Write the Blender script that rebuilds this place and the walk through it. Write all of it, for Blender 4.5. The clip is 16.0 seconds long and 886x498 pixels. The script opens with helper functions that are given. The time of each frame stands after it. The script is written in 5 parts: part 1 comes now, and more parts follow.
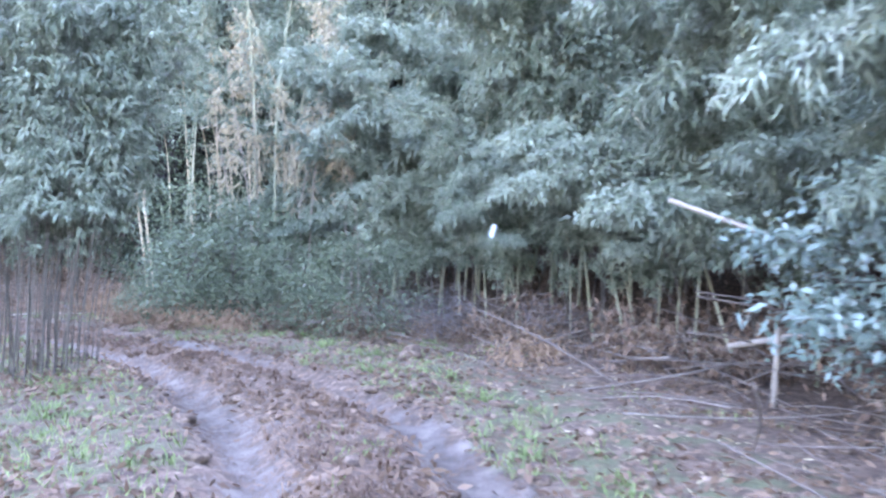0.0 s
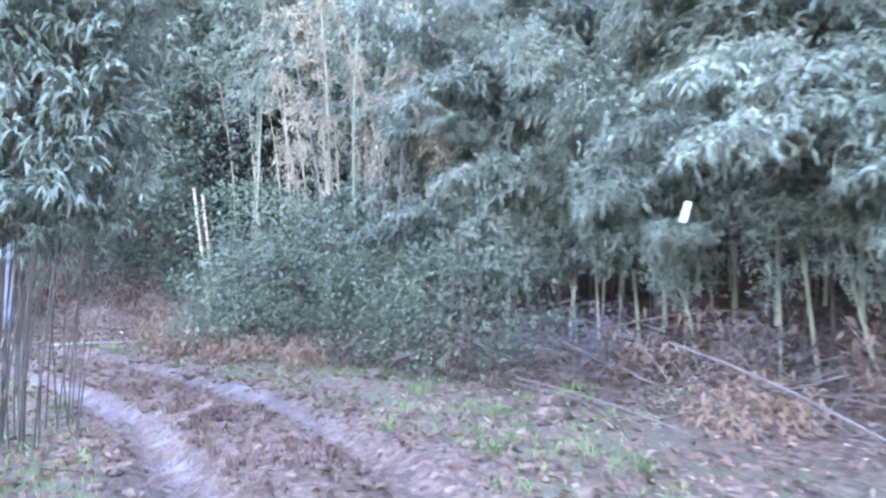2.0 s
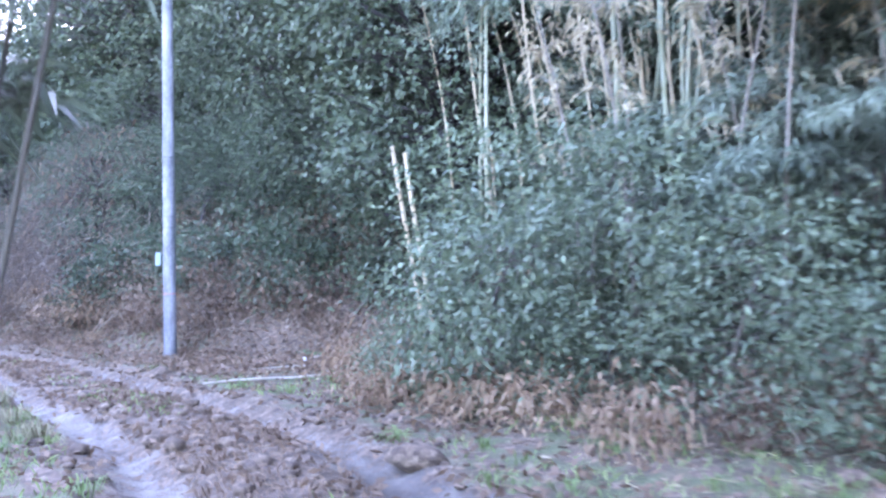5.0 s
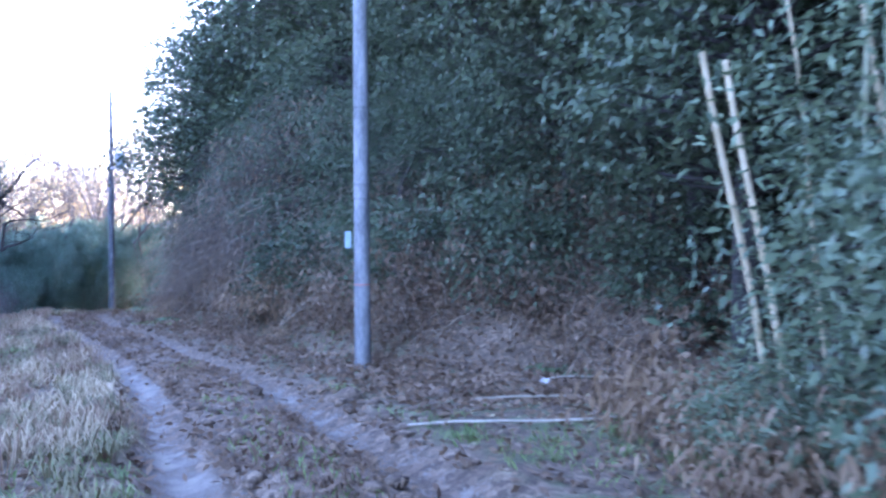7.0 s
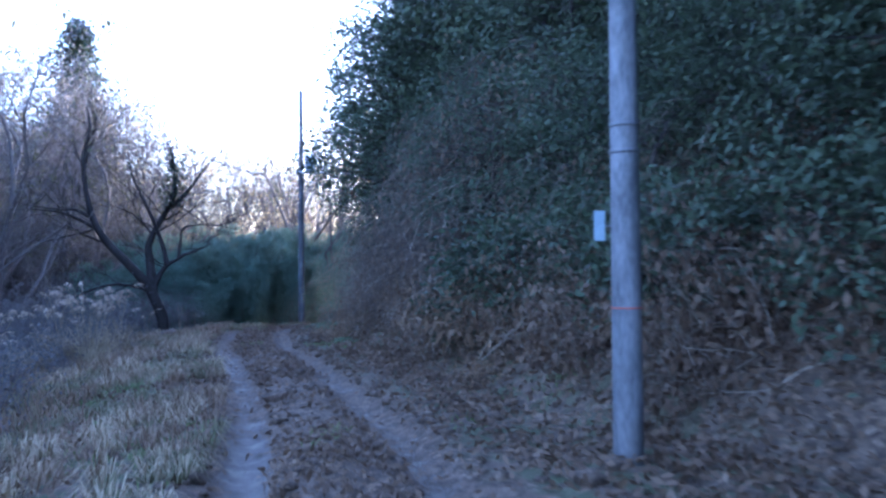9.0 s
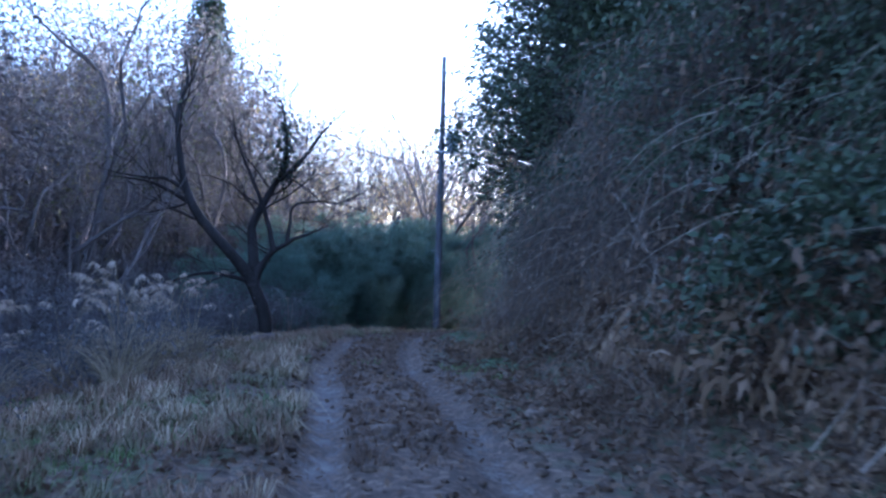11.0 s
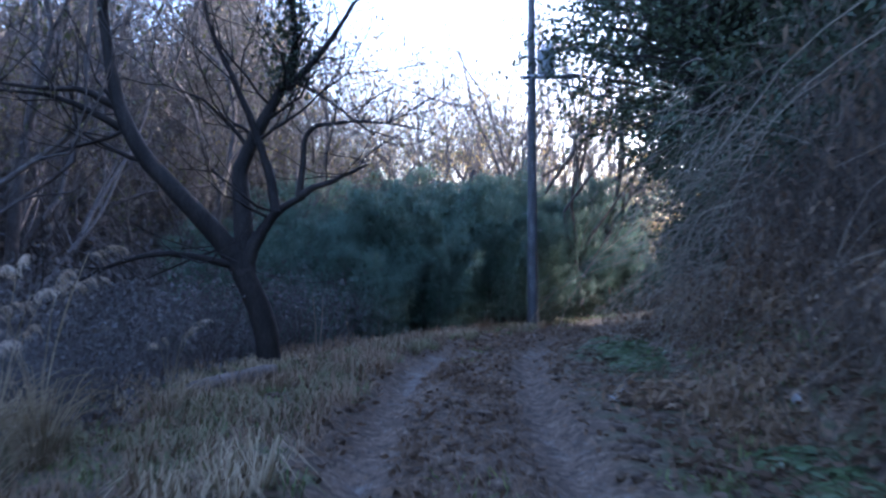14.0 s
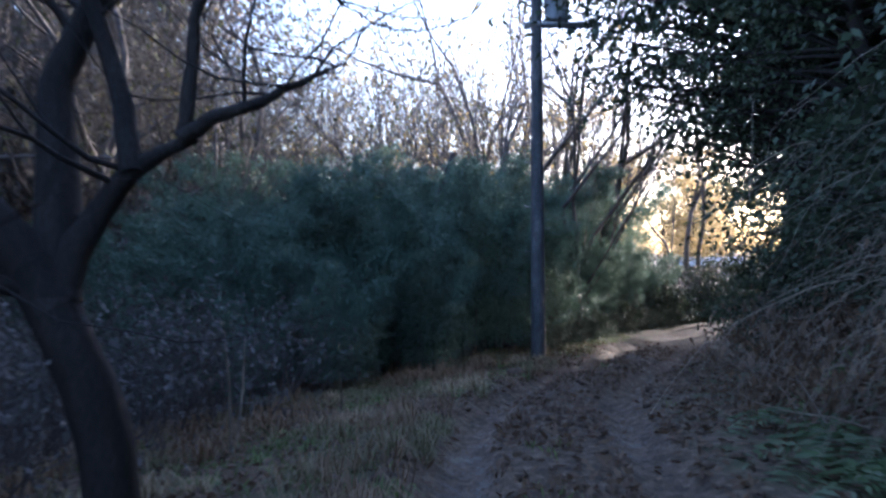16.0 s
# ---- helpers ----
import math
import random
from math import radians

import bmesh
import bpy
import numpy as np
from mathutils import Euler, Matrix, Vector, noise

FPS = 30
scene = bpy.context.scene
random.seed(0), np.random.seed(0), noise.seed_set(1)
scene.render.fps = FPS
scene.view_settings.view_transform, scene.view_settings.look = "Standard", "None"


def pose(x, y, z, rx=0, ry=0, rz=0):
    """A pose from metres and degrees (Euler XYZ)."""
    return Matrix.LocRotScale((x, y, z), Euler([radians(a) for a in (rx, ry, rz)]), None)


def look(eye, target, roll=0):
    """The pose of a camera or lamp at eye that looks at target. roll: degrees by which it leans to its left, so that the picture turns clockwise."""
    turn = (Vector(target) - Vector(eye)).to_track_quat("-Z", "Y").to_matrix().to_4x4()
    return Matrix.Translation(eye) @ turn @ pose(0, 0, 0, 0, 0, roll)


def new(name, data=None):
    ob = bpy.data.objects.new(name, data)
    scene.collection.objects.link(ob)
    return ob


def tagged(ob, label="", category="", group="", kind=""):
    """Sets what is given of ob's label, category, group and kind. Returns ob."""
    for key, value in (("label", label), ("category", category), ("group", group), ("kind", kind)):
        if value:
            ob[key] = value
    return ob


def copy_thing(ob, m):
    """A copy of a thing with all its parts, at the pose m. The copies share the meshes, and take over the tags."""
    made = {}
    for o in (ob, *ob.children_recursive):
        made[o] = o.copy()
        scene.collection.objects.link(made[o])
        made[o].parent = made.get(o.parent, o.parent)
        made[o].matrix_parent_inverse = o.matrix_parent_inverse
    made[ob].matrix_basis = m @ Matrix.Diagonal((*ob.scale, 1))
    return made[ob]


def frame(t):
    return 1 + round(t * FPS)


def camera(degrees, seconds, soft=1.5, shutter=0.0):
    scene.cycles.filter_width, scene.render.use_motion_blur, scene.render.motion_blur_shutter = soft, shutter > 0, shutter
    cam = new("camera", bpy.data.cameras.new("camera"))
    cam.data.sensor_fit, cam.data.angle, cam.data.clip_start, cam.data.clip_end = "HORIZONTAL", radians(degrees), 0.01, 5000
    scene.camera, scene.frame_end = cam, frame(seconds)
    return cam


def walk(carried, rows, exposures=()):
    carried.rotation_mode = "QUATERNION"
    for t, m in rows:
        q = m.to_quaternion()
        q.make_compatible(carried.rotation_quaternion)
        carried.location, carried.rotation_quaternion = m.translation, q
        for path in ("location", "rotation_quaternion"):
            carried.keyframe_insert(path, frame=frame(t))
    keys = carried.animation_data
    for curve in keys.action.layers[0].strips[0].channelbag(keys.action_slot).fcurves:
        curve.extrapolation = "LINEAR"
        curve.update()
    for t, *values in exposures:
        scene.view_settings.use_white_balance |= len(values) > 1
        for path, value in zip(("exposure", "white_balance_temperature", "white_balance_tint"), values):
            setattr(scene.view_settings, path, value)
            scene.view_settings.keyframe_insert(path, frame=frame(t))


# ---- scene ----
cam = camera(58.9, 16.0, soft=2.5, shutter=0.5)
PATH = [
    (0, (2.178, -0.312, 1.102), (1.937, 1.673, 1.097), 3.2),
    (0.5, (2.007, 0.623, 1.037), (1.686, 2.597, 1.034), 2.3),
    (1, (1.784, 1.580, 0.959), (1.446, 3.550, 1.006), 3.2),
    (1.5, (1.543, 2.437, 0.919), (1.132, 4.394, 0.916), 2.9),
    (2, (1.230, 3.301, 0.938), (0.751, 5.243, 0.957), 1.7),
    (2.5, (0.814, 4.054, 0.875), (0.241, 5.970, 0.881), 2.0),
    (3, (0.474, 5.038, 0.747), (-0.223, 6.913, 0.772), 0.8),
    (3.5, (0.093, 5.848, 0.645), (-0.724, 7.673, 0.688), 1.2),
    (3.7, (-0.097, 6.161, 0.657), (-0.927, 7.980, 0.697), 1.0),
    (5.8, (-3.161, 9.247, 0.504), (-4.171, 10.973, 0.528), -0.4),
    (6, (-3.426, 9.456, 0.485), (-4.473, 11.16, 0.509), 0.1),
    (6.5, (-4.062, 10.23, 0.479), (-5.247, 11.841, 0.494), -0.6),
    (7, (-4.767, 10.962, 0.48), (-6.076, 12.474, 0.493), -0.5),
    (7.5, (-5.524, 11.718, 0.501), (-6.919, 13.151, 0.489), -1.6),
    (8, (-6.528, 12.651, 0.451), (-8.031, 13.97, 0.465), -2.3),
    (8.5, (-7.485, 13.218, 0.444), (-9.081, 14.423, 0.427), -2.2),
    (9, (-8.613, 13.878, 0.383), (-10.252, 15.023, 0.431), -0.5),
    (9.5, (-9.81, 14.524, 0.35), (-11.504, 15.587, 0.398), -0.2),
    (10, (-11.122, 15.18, 0.283), (-12.854, 16.181, 0.314), -0.0),
    (10.2, (-11.648, 15.416, 0.259), (-13.396, 16.386, 0.308), 0.9),
    (12.3, (-16.957, 17.269, 0.146), (-18.816, 18.005, 0.192), 0.1),
    (12.5, (-17.441, 17.436, 0.138), (-19.286, 18.206, 0.186), 0.4),
    (13, (-18.773, 17.909, 0.128), (-20.619, 18.677, 0.184), 0.9),
    (13.5, (-20.041, 18.359, 0.09), (-21.895, 19.109, 0.126), 0.8),
    (14, (-21.314, 18.722, 0.071), (-23.185, 19.427, 0.065), -0.3),
    (14.5, (-22.572, 19.097, 0.084), (-24.441, 19.809, 0.099), -1.4),
    (15, (-23.852, 19.433, 0.069), (-25.718, 20.151, 0.102), -1.2),
    (15.5, (-25.27, 19.69, 0.015), (-27.119, 20.451, 0.069), -1.7),
    (16, (-26.688, 20.001, 0.045), (-28.5, 20.847, 0.053), -0.3),
]
walk(cam, [(t, look(eye, target, roll)) for t, eye, target, roll in PATH],
     exposures=[(0.0, 5.8, 6000, 44), (3.7, 6.1, 5800, 45), (5.8, 5.6, 5550, 42), (8.0, 4.4, 4700, 33), (10.2, 3.6, 4650, 30), (12.3, 3.45, 4650, 29), (14.6, 3.4, 5050, 28), (16.0, 2.95, 5150, 26)])
# ---- light ----
world = bpy.data.worlds.new("sky")
scene.world = world
world.use_nodes = True
wn = world.node_tree.nodes
sky = wn.new("ShaderNodeTexSky")
sky.sky_type = "NISHITA"
sky.sun_disc = False
SUN_YAW, SUN_UP = 14.0, 11.0          # heading of the sun, counted from +y towards -x, and its height
sky.sun_elevation = radians(SUN_UP)
sky.sun_rotation = radians(-SUN_YAW)
sky.dust_density = 2.5
wn["Background"].inputs["Strength"].default_value = 0.15
world.node_tree.links.new(sky.outputs[0], wn["Background"].inputs["Color"])
sun = new("sun", bpy.data.lights.new("sun", "SUN"))
sun.data.energy = 3.0
sun.data.angle = radians(0.6)
sun.data.color = (1.0, 0.86, 0.62)
sun_dir = Vector((-math.sin(radians(SUN_YAW)) * math.cos(radians(SUN_UP)), math.cos(radians(SUN_YAW)) * math.cos(radians(SUN_UP)), math.sin(radians(SUN_UP))))
sun.matrix_world = look(sun_dir * 60, (0, 0, 0))


# ---- materials ----
def mat_base(name, rough=0.7, spec=0.3):
    m = bpy.data.materials.new(name)
    m.use_nodes = True
    b = m.node_tree.nodes["Principled BSDF"]
    b.inputs["Roughness"].default_value = rough
    b.inputs["Specular IOR Level"].default_value = spec
    return m, m.node_tree.nodes, m.node_tree.links, b


def ramp(nodes, stops):
    r = nodes.new("ShaderNodeValToRGB")
    el = r.color_ramp.elements
    while len(el) < len(stops):
        el.new(0.5)
    for e, (p, c) in zip(el, stops):
        e.position, e.color = p, (*c, 1)
    return r


def leaf_mat(name, colours, rough=0.45, through_light=0.3, spec=0.4):
    """Leaves: each leaf and each plant takes its own tone; thin enough to let light through."""
    m, n, l, b = mat_base(name, rough, spec)
    geo, info = n.new("ShaderNodeNewGeometry"), n.new("ShaderNodeObjectInfo")
    tex = n.new("ShaderNodeTexNoise")
    tex.inputs["Scale"].default_value = 1.3
    co = n.new("ShaderNodeTexCoord")
    l.new(co.outputs["Object"], tex.inputs["Vector"])
    a = n.new("ShaderNodeMath"); a.operation = "MULTIPLY_ADD"
    a.inputs[1].default_value = 0.5
    l.new(geo.outputs["Random Per Island"], a.inputs[0])
    c = n.new("ShaderNodeMath"); c.operation = "MULTIPLY_ADD"
    c.inputs[1].default_value = 0.3
    l.new(info.outputs["Random"], c.inputs[0])
    l.new(tex.outputs["Fac"], a.inputs[2])
    l.new(a.outputs[0], c.inputs[2])
    d = n.new("ShaderNodeMath"); d.operation = "MULTIPLY_ADD"
    d.inputs[1].default_value, d.inputs[2].default_value = 0.8, -0.22
    l.new(c.outputs[0], d.inputs[0])
    k = len(colours)
    r = ramp(n, [(i / (k - 1), colours[i]) for i in range(k)])
    l.new(d.outputs[0], r.inputs[0])
    l.new(r.outputs[0], b.inputs["Base Color"])
    t = n.new("ShaderNodeBsdfTranslucent")
    l.new(r.outputs[0], t.inputs["Color"])
    mix = n.new("ShaderNodeMixShader")
    mix.inputs[0].default_value = through_light
    l.new(b.outputs[0], mix.inputs[1])
    l.new(t.outputs[0], mix.inputs[2])
    l.new(mix.outputs[0], n["Material Output"].inputs["Surface"])
    return m


def rough_mat(name, stops, scale=6.0, fine=60.0, rough=0.8, bump=0.3, stretch=(1, 1, 1), spec=0.25, metal=0.0):
    """Bark, cane, concrete, stone: two scales of noise in colour and relief."""
    m, n, l, b = mat_base(name, rough, spec)
    b.inputs["Metallic"].default_value = metal
    co, mp = n.new("ShaderNodeTexCoord"), n.new("ShaderNodeMapping")
    mp.inputs["Scale"].default_value = stretch
    l.new(co.outputs["Object"], mp.inputs["Vector"])
    t1, t2 = n.new("ShaderNodeTexNoise"), n.new("ShaderNodeTexNoise")
    for t, s in ((t1, scale), (t2, fine)):
        t.inputs["Scale"].default_value = s
        t.inputs["Detail"].default_value = 6
        l.new(mp.outputs[0], t.inputs["Vector"])
    info = n.new("ShaderNodeObjectInfo")
    mx = n.new("ShaderNodeMath"); mx.operation = "MULTIPLY_ADD"
    mx.inputs[1].default_value = 0.45
    l.new(t2.outputs["Fac"], mx.inputs[0])
    h = n.new("ShaderNodeMath"); h.operation = "MULTIPLY_ADD"
    h.inputs[1].default_value = 0.7
    l.new(t1.outputs["Fac"], h.inputs[0])
    o = n.new("ShaderNodeMath"); o.operation = "MULTIPLY_ADD"
    o.inputs[1].default_value, o.inputs[2].default_value = 0.24, -0.12
    l.new(info.outputs["Random"], o.inputs[0])
    l.new(o.outputs[0], h.inputs[2])
    l.new(h.outputs[0], mx.inputs[2])
    k = len(stops)
    r = ramp(n, [(0.25 + 0.6 * i / (k - 1), stops[i]) for i in range(k)])
    l.new(mx.outputs[0], r.inputs[0])
    l.new(r.outputs[0], b.inputs["Base Color"])
    bp = n.new("ShaderNodeBump")
    bp.inputs["Strength"].default_value, bp.inputs["Distance"].default_value = bump, 0.02
    l.new(mx.outputs[0], bp.inputs["Height"])
    l.new(bp.outputs[0], b.inputs["Normal"])
    return m


BAMBOO_LEAF = leaf_mat("bamboo_leaf", [(0.05, 0.072, 0.046), (0.115, 0.147, 0.098), (0.195, 0.235, 0.16), (0.34, 0.38, 0.27)], 0.48, 0.22, 0.28)
GROVE_LEAF = leaf_mat("grove_leaf", [(0.045, 0.085, 0.06), (0.1, 0.165, 0.118), (0.16, 0.25, 0.18)], 0.55, 0.28, 0.3)
DEAD_LEAF = leaf_mat("dead_bamboo_leaf", [(0.2, 0.165, 0.095), (0.33, 0.28, 0.17), (0.48, 0.42, 0.27)], 0.7, 0.25, 0.2)
SHRUB_LEAF = leaf_mat("shrub_leaf", [(0.032, 0.048, 0.026), (0.075, 0.1, 0.056), (0.128, 0.16, 0.09), (0.235, 0.27, 0.155)], 0.45, 0.2, 0.25)
EVERGREEN = leaf_mat("evergreen_leaf", [(0.018, 0.025, 0.014), (0.036, 0.05, 0.027), (0.064, 0.085, 0.046), (0.125, 0.145, 0.09)], 0.5, 0.12, 0.18)
PALE_LEAF = leaf_mat("pale_shrub_leaf", [(0.06, 0.09, 0.07), (0.12, 0.17, 0.135), (0.21, 0.28, 0.225)], 0.4, 0.25)
BROWN_LEAF = leaf_mat("brown_leaf", [(0.04, 0.025, 0.015), (0.095, 0.062, 0.038), (0.165, 0.113, 0.072), (0.28, 0.21, 0.145)], 0.75, 0.25, 0.2)
RUSSET = leaf_mat("russet_leaf", [(0.1, 0.062, 0.035), (0.2, 0.135, 0.08), (0.34, 0.25, 0.16)], 0.75, 0.25, 0.2)
STRAW = leaf_mat("straw", [(0.17, 0.125, 0.07), (0.35, 0.275, 0.165), (0.56, 0.465, 0.31)], 0.75, 0.2, 0.2)
DRY_GRASS = leaf_mat("half_dry_grass", [(0.06, 0.062, 0.028), (0.13, 0.12, 0.058), (0.22, 0.19, 0.1), (0.36, 0.3, 0.18)], 0.7, 0.22, 0.2)
PLUME = leaf_mat("plume", [(0.32, 0.25, 0.17), (0.46, 0.38, 0.28), (0.6, 0.52, 0.41)], 0.85, 0.4, 0.1)
GRASS = leaf_mat("grass", [(0.045, 0.07, 0.022), (0.09, 0.135, 0.04), (0.16, 0.21, 0.07), (0.3, 0.29, 0.13)], 0.6, 0.25, 0.25)
GOLD_LEAF = leaf_mat("autumn_leaf", [(0.16, 0.13, 0.05), (0.32, 0.24, 0.1), (0.45, 0.33, 0.16)], 0.6, 0.5, 0.2)
OLIVE_LEAF = leaf_mat("olive_leaf", [(0.05, 0.055, 0.03), (0.1, 0.11, 0.05), (0.18, 0.16, 0.09)], 0.6, 0.4, 0.2)
DULL_LEAF = leaf_mat("dull_leaf", [(0.06, 0.06, 0.058), (0.12, 0.115, 0.108), (0.2, 0.19, 0.175)], 0.7, 0.2, 0.2)
NEEDLES = leaf_mat("cedar_needles", [(0.025, 0.04, 0.022), (0.045, 0.065, 0.035), (0.07, 0.085, 0.05)], 0.6, 0.15, 0.2)
FERN = leaf_mat("fern", [(0.04, 0.065, 0.028), (0.075, 0.11, 0.045), (0.12, 0.165, 0.07)], 0.5, 0.3)

BROWN_CANE = rough_mat("brown_cane", [(0.04, 0.032, 0.025), (0.085, 0.07, 0.054), (0.17, 0.145, 0.115)], 3, 40, 0.7, 0.12, (1, 1, 0.3), 0.25)
CULM = rough_mat("bamboo_culm", [(0.1, 0.11, 0.06), (0.2, 0.21, 0.12), (0.32, 0.3, 0.2)], 3, 40, 0.45, 0.12, (1, 1, 0.25), 0.4)
DARK_CULM = rough_mat("thin_culm", [(0.025, 0.022, 0.016), (0.055, 0.048, 0.034), (0.11, 0.094, 0.066)], 3, 40, 0.55, 0.12, (1, 1, 0.25), 0.3)
DRY_CULM = rough_mat("dry_culm", [(0.115, 0.095, 0.068), (0.21, 0.18, 0.135), (0.33, 0.29, 0.225)], 3, 40, 0.6, 0.12, (1, 1, 0.3), 0.3)
TAN_CULM = rough_mat("tan_culm", [(0.18, 0.135, 0.07), (0.3, 0.235, 0.135), (0.42, 0.345, 0.22)], 3, 40, 0.5, 0.1, (1, 1, 0.3), 0.3)
BARK = rough_mat("dark_bark", [(0.012, 0.01, 0.009), (0.028, 0.024, 0.021), (0.062, 0.054, 0.047)], 5, 45, 0.9, 0.8, (1, 1, 0.35))
TWIG = rough_mat("grey_twig", [(0.055, 0.047, 0.042), (0.11, 0.097, 0.088), (0.19, 0.17, 0.155)], 5, 50, 0.85, 0.3)
DARK_VINE = rough_mat("brown_vine", [(0.03, 0.023, 0.017), (0.072, 0.056, 0.042), (0.16, 0.13, 0.1)], 5, 50, 0.85, 0.3)
VINE = rough_mat("dry_vine", [(0.1, 0.08, 0.058), (0.2, 0.163, 0.12), (0.34, 0.285, 0.215)], 5, 50, 0.8, 0.3)
POLE_MAT = rough_mat("weathered_concrete", [(0.03, 0.032, 0.034), (0.088, 0.09, 0.093), (0.22, 0.22, 0.222)], 7, 45, 0.85, 0.5, (1, 1, 0.3))
STEEL = rough_mat("galvanised_steel", [(0.16, 0.17, 0.18), (0.26, 0.27, 0.28), (0.36, 0.37, 0.38)], 5, 60, 0.5, 0.1, spec=0.5, metal=0.6)
TANK = rough_mat("transformer_paint", [(0.22, 0.25, 0.28), (0.3, 0.33, 0.36), (0.36, 0.4, 0.43)], 3, 50, 0.45, 0.05, spec=0.5)
PORCELAIN = rough_mat("porcelain", [(0.6, 0.6, 0.58), (0.7, 0.7, 0.68), (0.8, 0.8, 0.78)], 3, 30, 0.2, 0.02, spec=0.6)
PLATE = rough_mat("pale_plate", [(0.14, 0.19, 0.22), (0.22, 0.28, 0.31), (0.32, 0.39, 0.42)], 6, 60, 0.5, 0.05)
RED_CORD = rough_mat("red_cord", [(0.2, 0.05, 0.04), (0.3, 0.08, 0.06), (0.38, 0.13, 0.1)], 9, 70, 0.7, 0.1)
WHITE = rough_mat("white_film", [(0.25, 0.28, 0.3), (0.34, 0.37, 0.39), (0.44, 0.47, 0.49)], 9, 70, 0.4, 0.15)
STONE = rough_mat("pale_stone", [(0.14, 0.132, 0.12), (0.24, 0.228, 0.21), (0.36, 0.345, 0.32)], 5, 40, 0.9, 0.6)
ROTTEN = rough_mat("rotten_wood", [(0.05, 0.04, 0.03), (0.13, 0.105, 0.085), (0.26, 0.22, 0.19)], 4, 40, 0.9, 0.7, (1, 1, 0.3))


def ground_mat():
    """Forest soil under leaves; the wheel ruts are bare wet mud, the verges are mossy."""
    m, n, l, b = mat_base("soil", 0.9, 0.3)
    co = n.new("ShaderNodeTexCoord")

    def noise_at(scale, detail=6):
        t = n.new("ShaderNodeTexNoise")
        t.inputs["Scale"].default_value, t.inputs["Detail"].default_value = scale, detail
        l.new(co.outputs["Object"], t.inputs["Vector"])
        return t
    big, mid, fine = noise_at(0.5), noise_at(4), noise_at(38)
    vor = n.new("ShaderNodeTexVoronoi")
    vor.inputs["Scale"].default_value = 17
    l.new(co.outputs["Object"], vor.inputs["Vector"])
    litter = ramp(n, [(0.15, (0.026, 0.018, 0.012)), (0.42, (0.062, 0.043, 0.028)), (0.62, (0.115, 0.082, 0.054)), (0.85, (0.22, 0.17, 0.115))])
    mix1 = n.new("ShaderNodeMixRGB")
    mix1.inputs[0].default_value = 0.5
    l.new(fine.outputs["Fac"], mix1.inputs[1])
    l.new(vor.outputs["Color"], mix1.inputs[2])
    l.new(mix1.outputs[0], litter.inputs[0])
    moss = ramp(n, [(0.3, (0.035, 0.04, 0.018)), (0.7, (0.09, 0.1, 0.045))])
    l.new(fine.outputs["Fac"], moss.inputs[0])
    mossy = n.new("ShaderNodeAttribute"); mossy.attribute_name = "verge"
    mm = n.new("ShaderNodeMath"); mm.operation = "MULTIPLY"
    mr = ramp(n, [(0.45, (0, 0, 0)), (0.6, (1, 1, 1))])
    l.new(mid.outputs["Fac"], mr.inputs[0])
    l.new(mr.outputs[0], mm.inputs[0])
    l.new(mossy.outputs["Fac"], mm.inputs[1])
    g = n.new("ShaderNodeMixRGB")
    l.new(mm.outputs[0], g.inputs[0])
    l.new(litter.outputs[0], g.inputs[1])
    l.new(moss.outputs[0], g.inputs[2])
    mud = ramp(n, [(0.32, (0.03, 0.025, 0.019)), (0.5, (0.06, 0.051, 0.04)), (0.72, (0.13, 0.112, 0.086))])
    l.new(mid.outputs["Fac"], mud.inputs[0])
    at = n.new("ShaderNodeAttribute"); at.attribute_name = "rut"
    e = n.new("ShaderNodeMath"); e.operation = "MULTIPLY_ADD"
    e.inputs[1].default_value, e.inputs[2].default_value = 1.5, -0.75
    l.new(fine.outputs["Fac"], e.inputs[0])
    s = n.new("ShaderNodeMath"); s.operation = "ADD"
    l.new(at.outputs["Fac"], s.inputs[0])
    l.new(e.outputs[0], s.inputs[1])
    e2 = n.new("ShaderNodeMath"); e2.operation = "MULTIPLY_ADD"
    e2.inputs[1].default_value, e2.inputs[2].default_value = 1.3, -0.65
    l.new(mid.outputs["Fac"], e2.inputs[0])
    s2 = n.new("ShaderNodeMath"); s2.operation = "ADD"
    l.new(s.outputs[0], s2.inputs[0])
    l.new(e2.outputs[0], s2.inputs[1])
    edge = ramp(n, [(0.38, (0, 0, 0)), (0.62, (1, 1, 1))])
    l.new(s2.outputs[0], edge.inputs[0])
    col = n.new("ShaderNodeMixRGB")
    l.new(edge.outputs[0], col.inputs[0])
    l.new(g.outputs[0], col.inputs[1])
    l.new(mud.outputs[0], col.inputs[2])
    l.new(col.outputs[0], b.inputs["Base Color"])
    wet = n.new("ShaderNodeMapRange")
    wet.inputs["To Min"].default_value, wet.inputs["To Max"].default_value = 0.92, 0.66
    l.new(edge.outputs[0], wet.inputs["Value"])
    l.new(wet.outputs[0], b.inputs["Roughness"])
    bp = n.new("ShaderNodeBump")
    bp.inputs["Strength"].default_value, bp.inputs["Distance"].default_value = 0.6, 0.04
    l.new(mix1.outputs[0], bp.inputs["Height"])
    l.new(bp.outputs[0], b.inputs["Normal"])
    return m


SOIL = ground_mat()

# ---- mesh helpers ----
rng = np.random.default_rng(7)


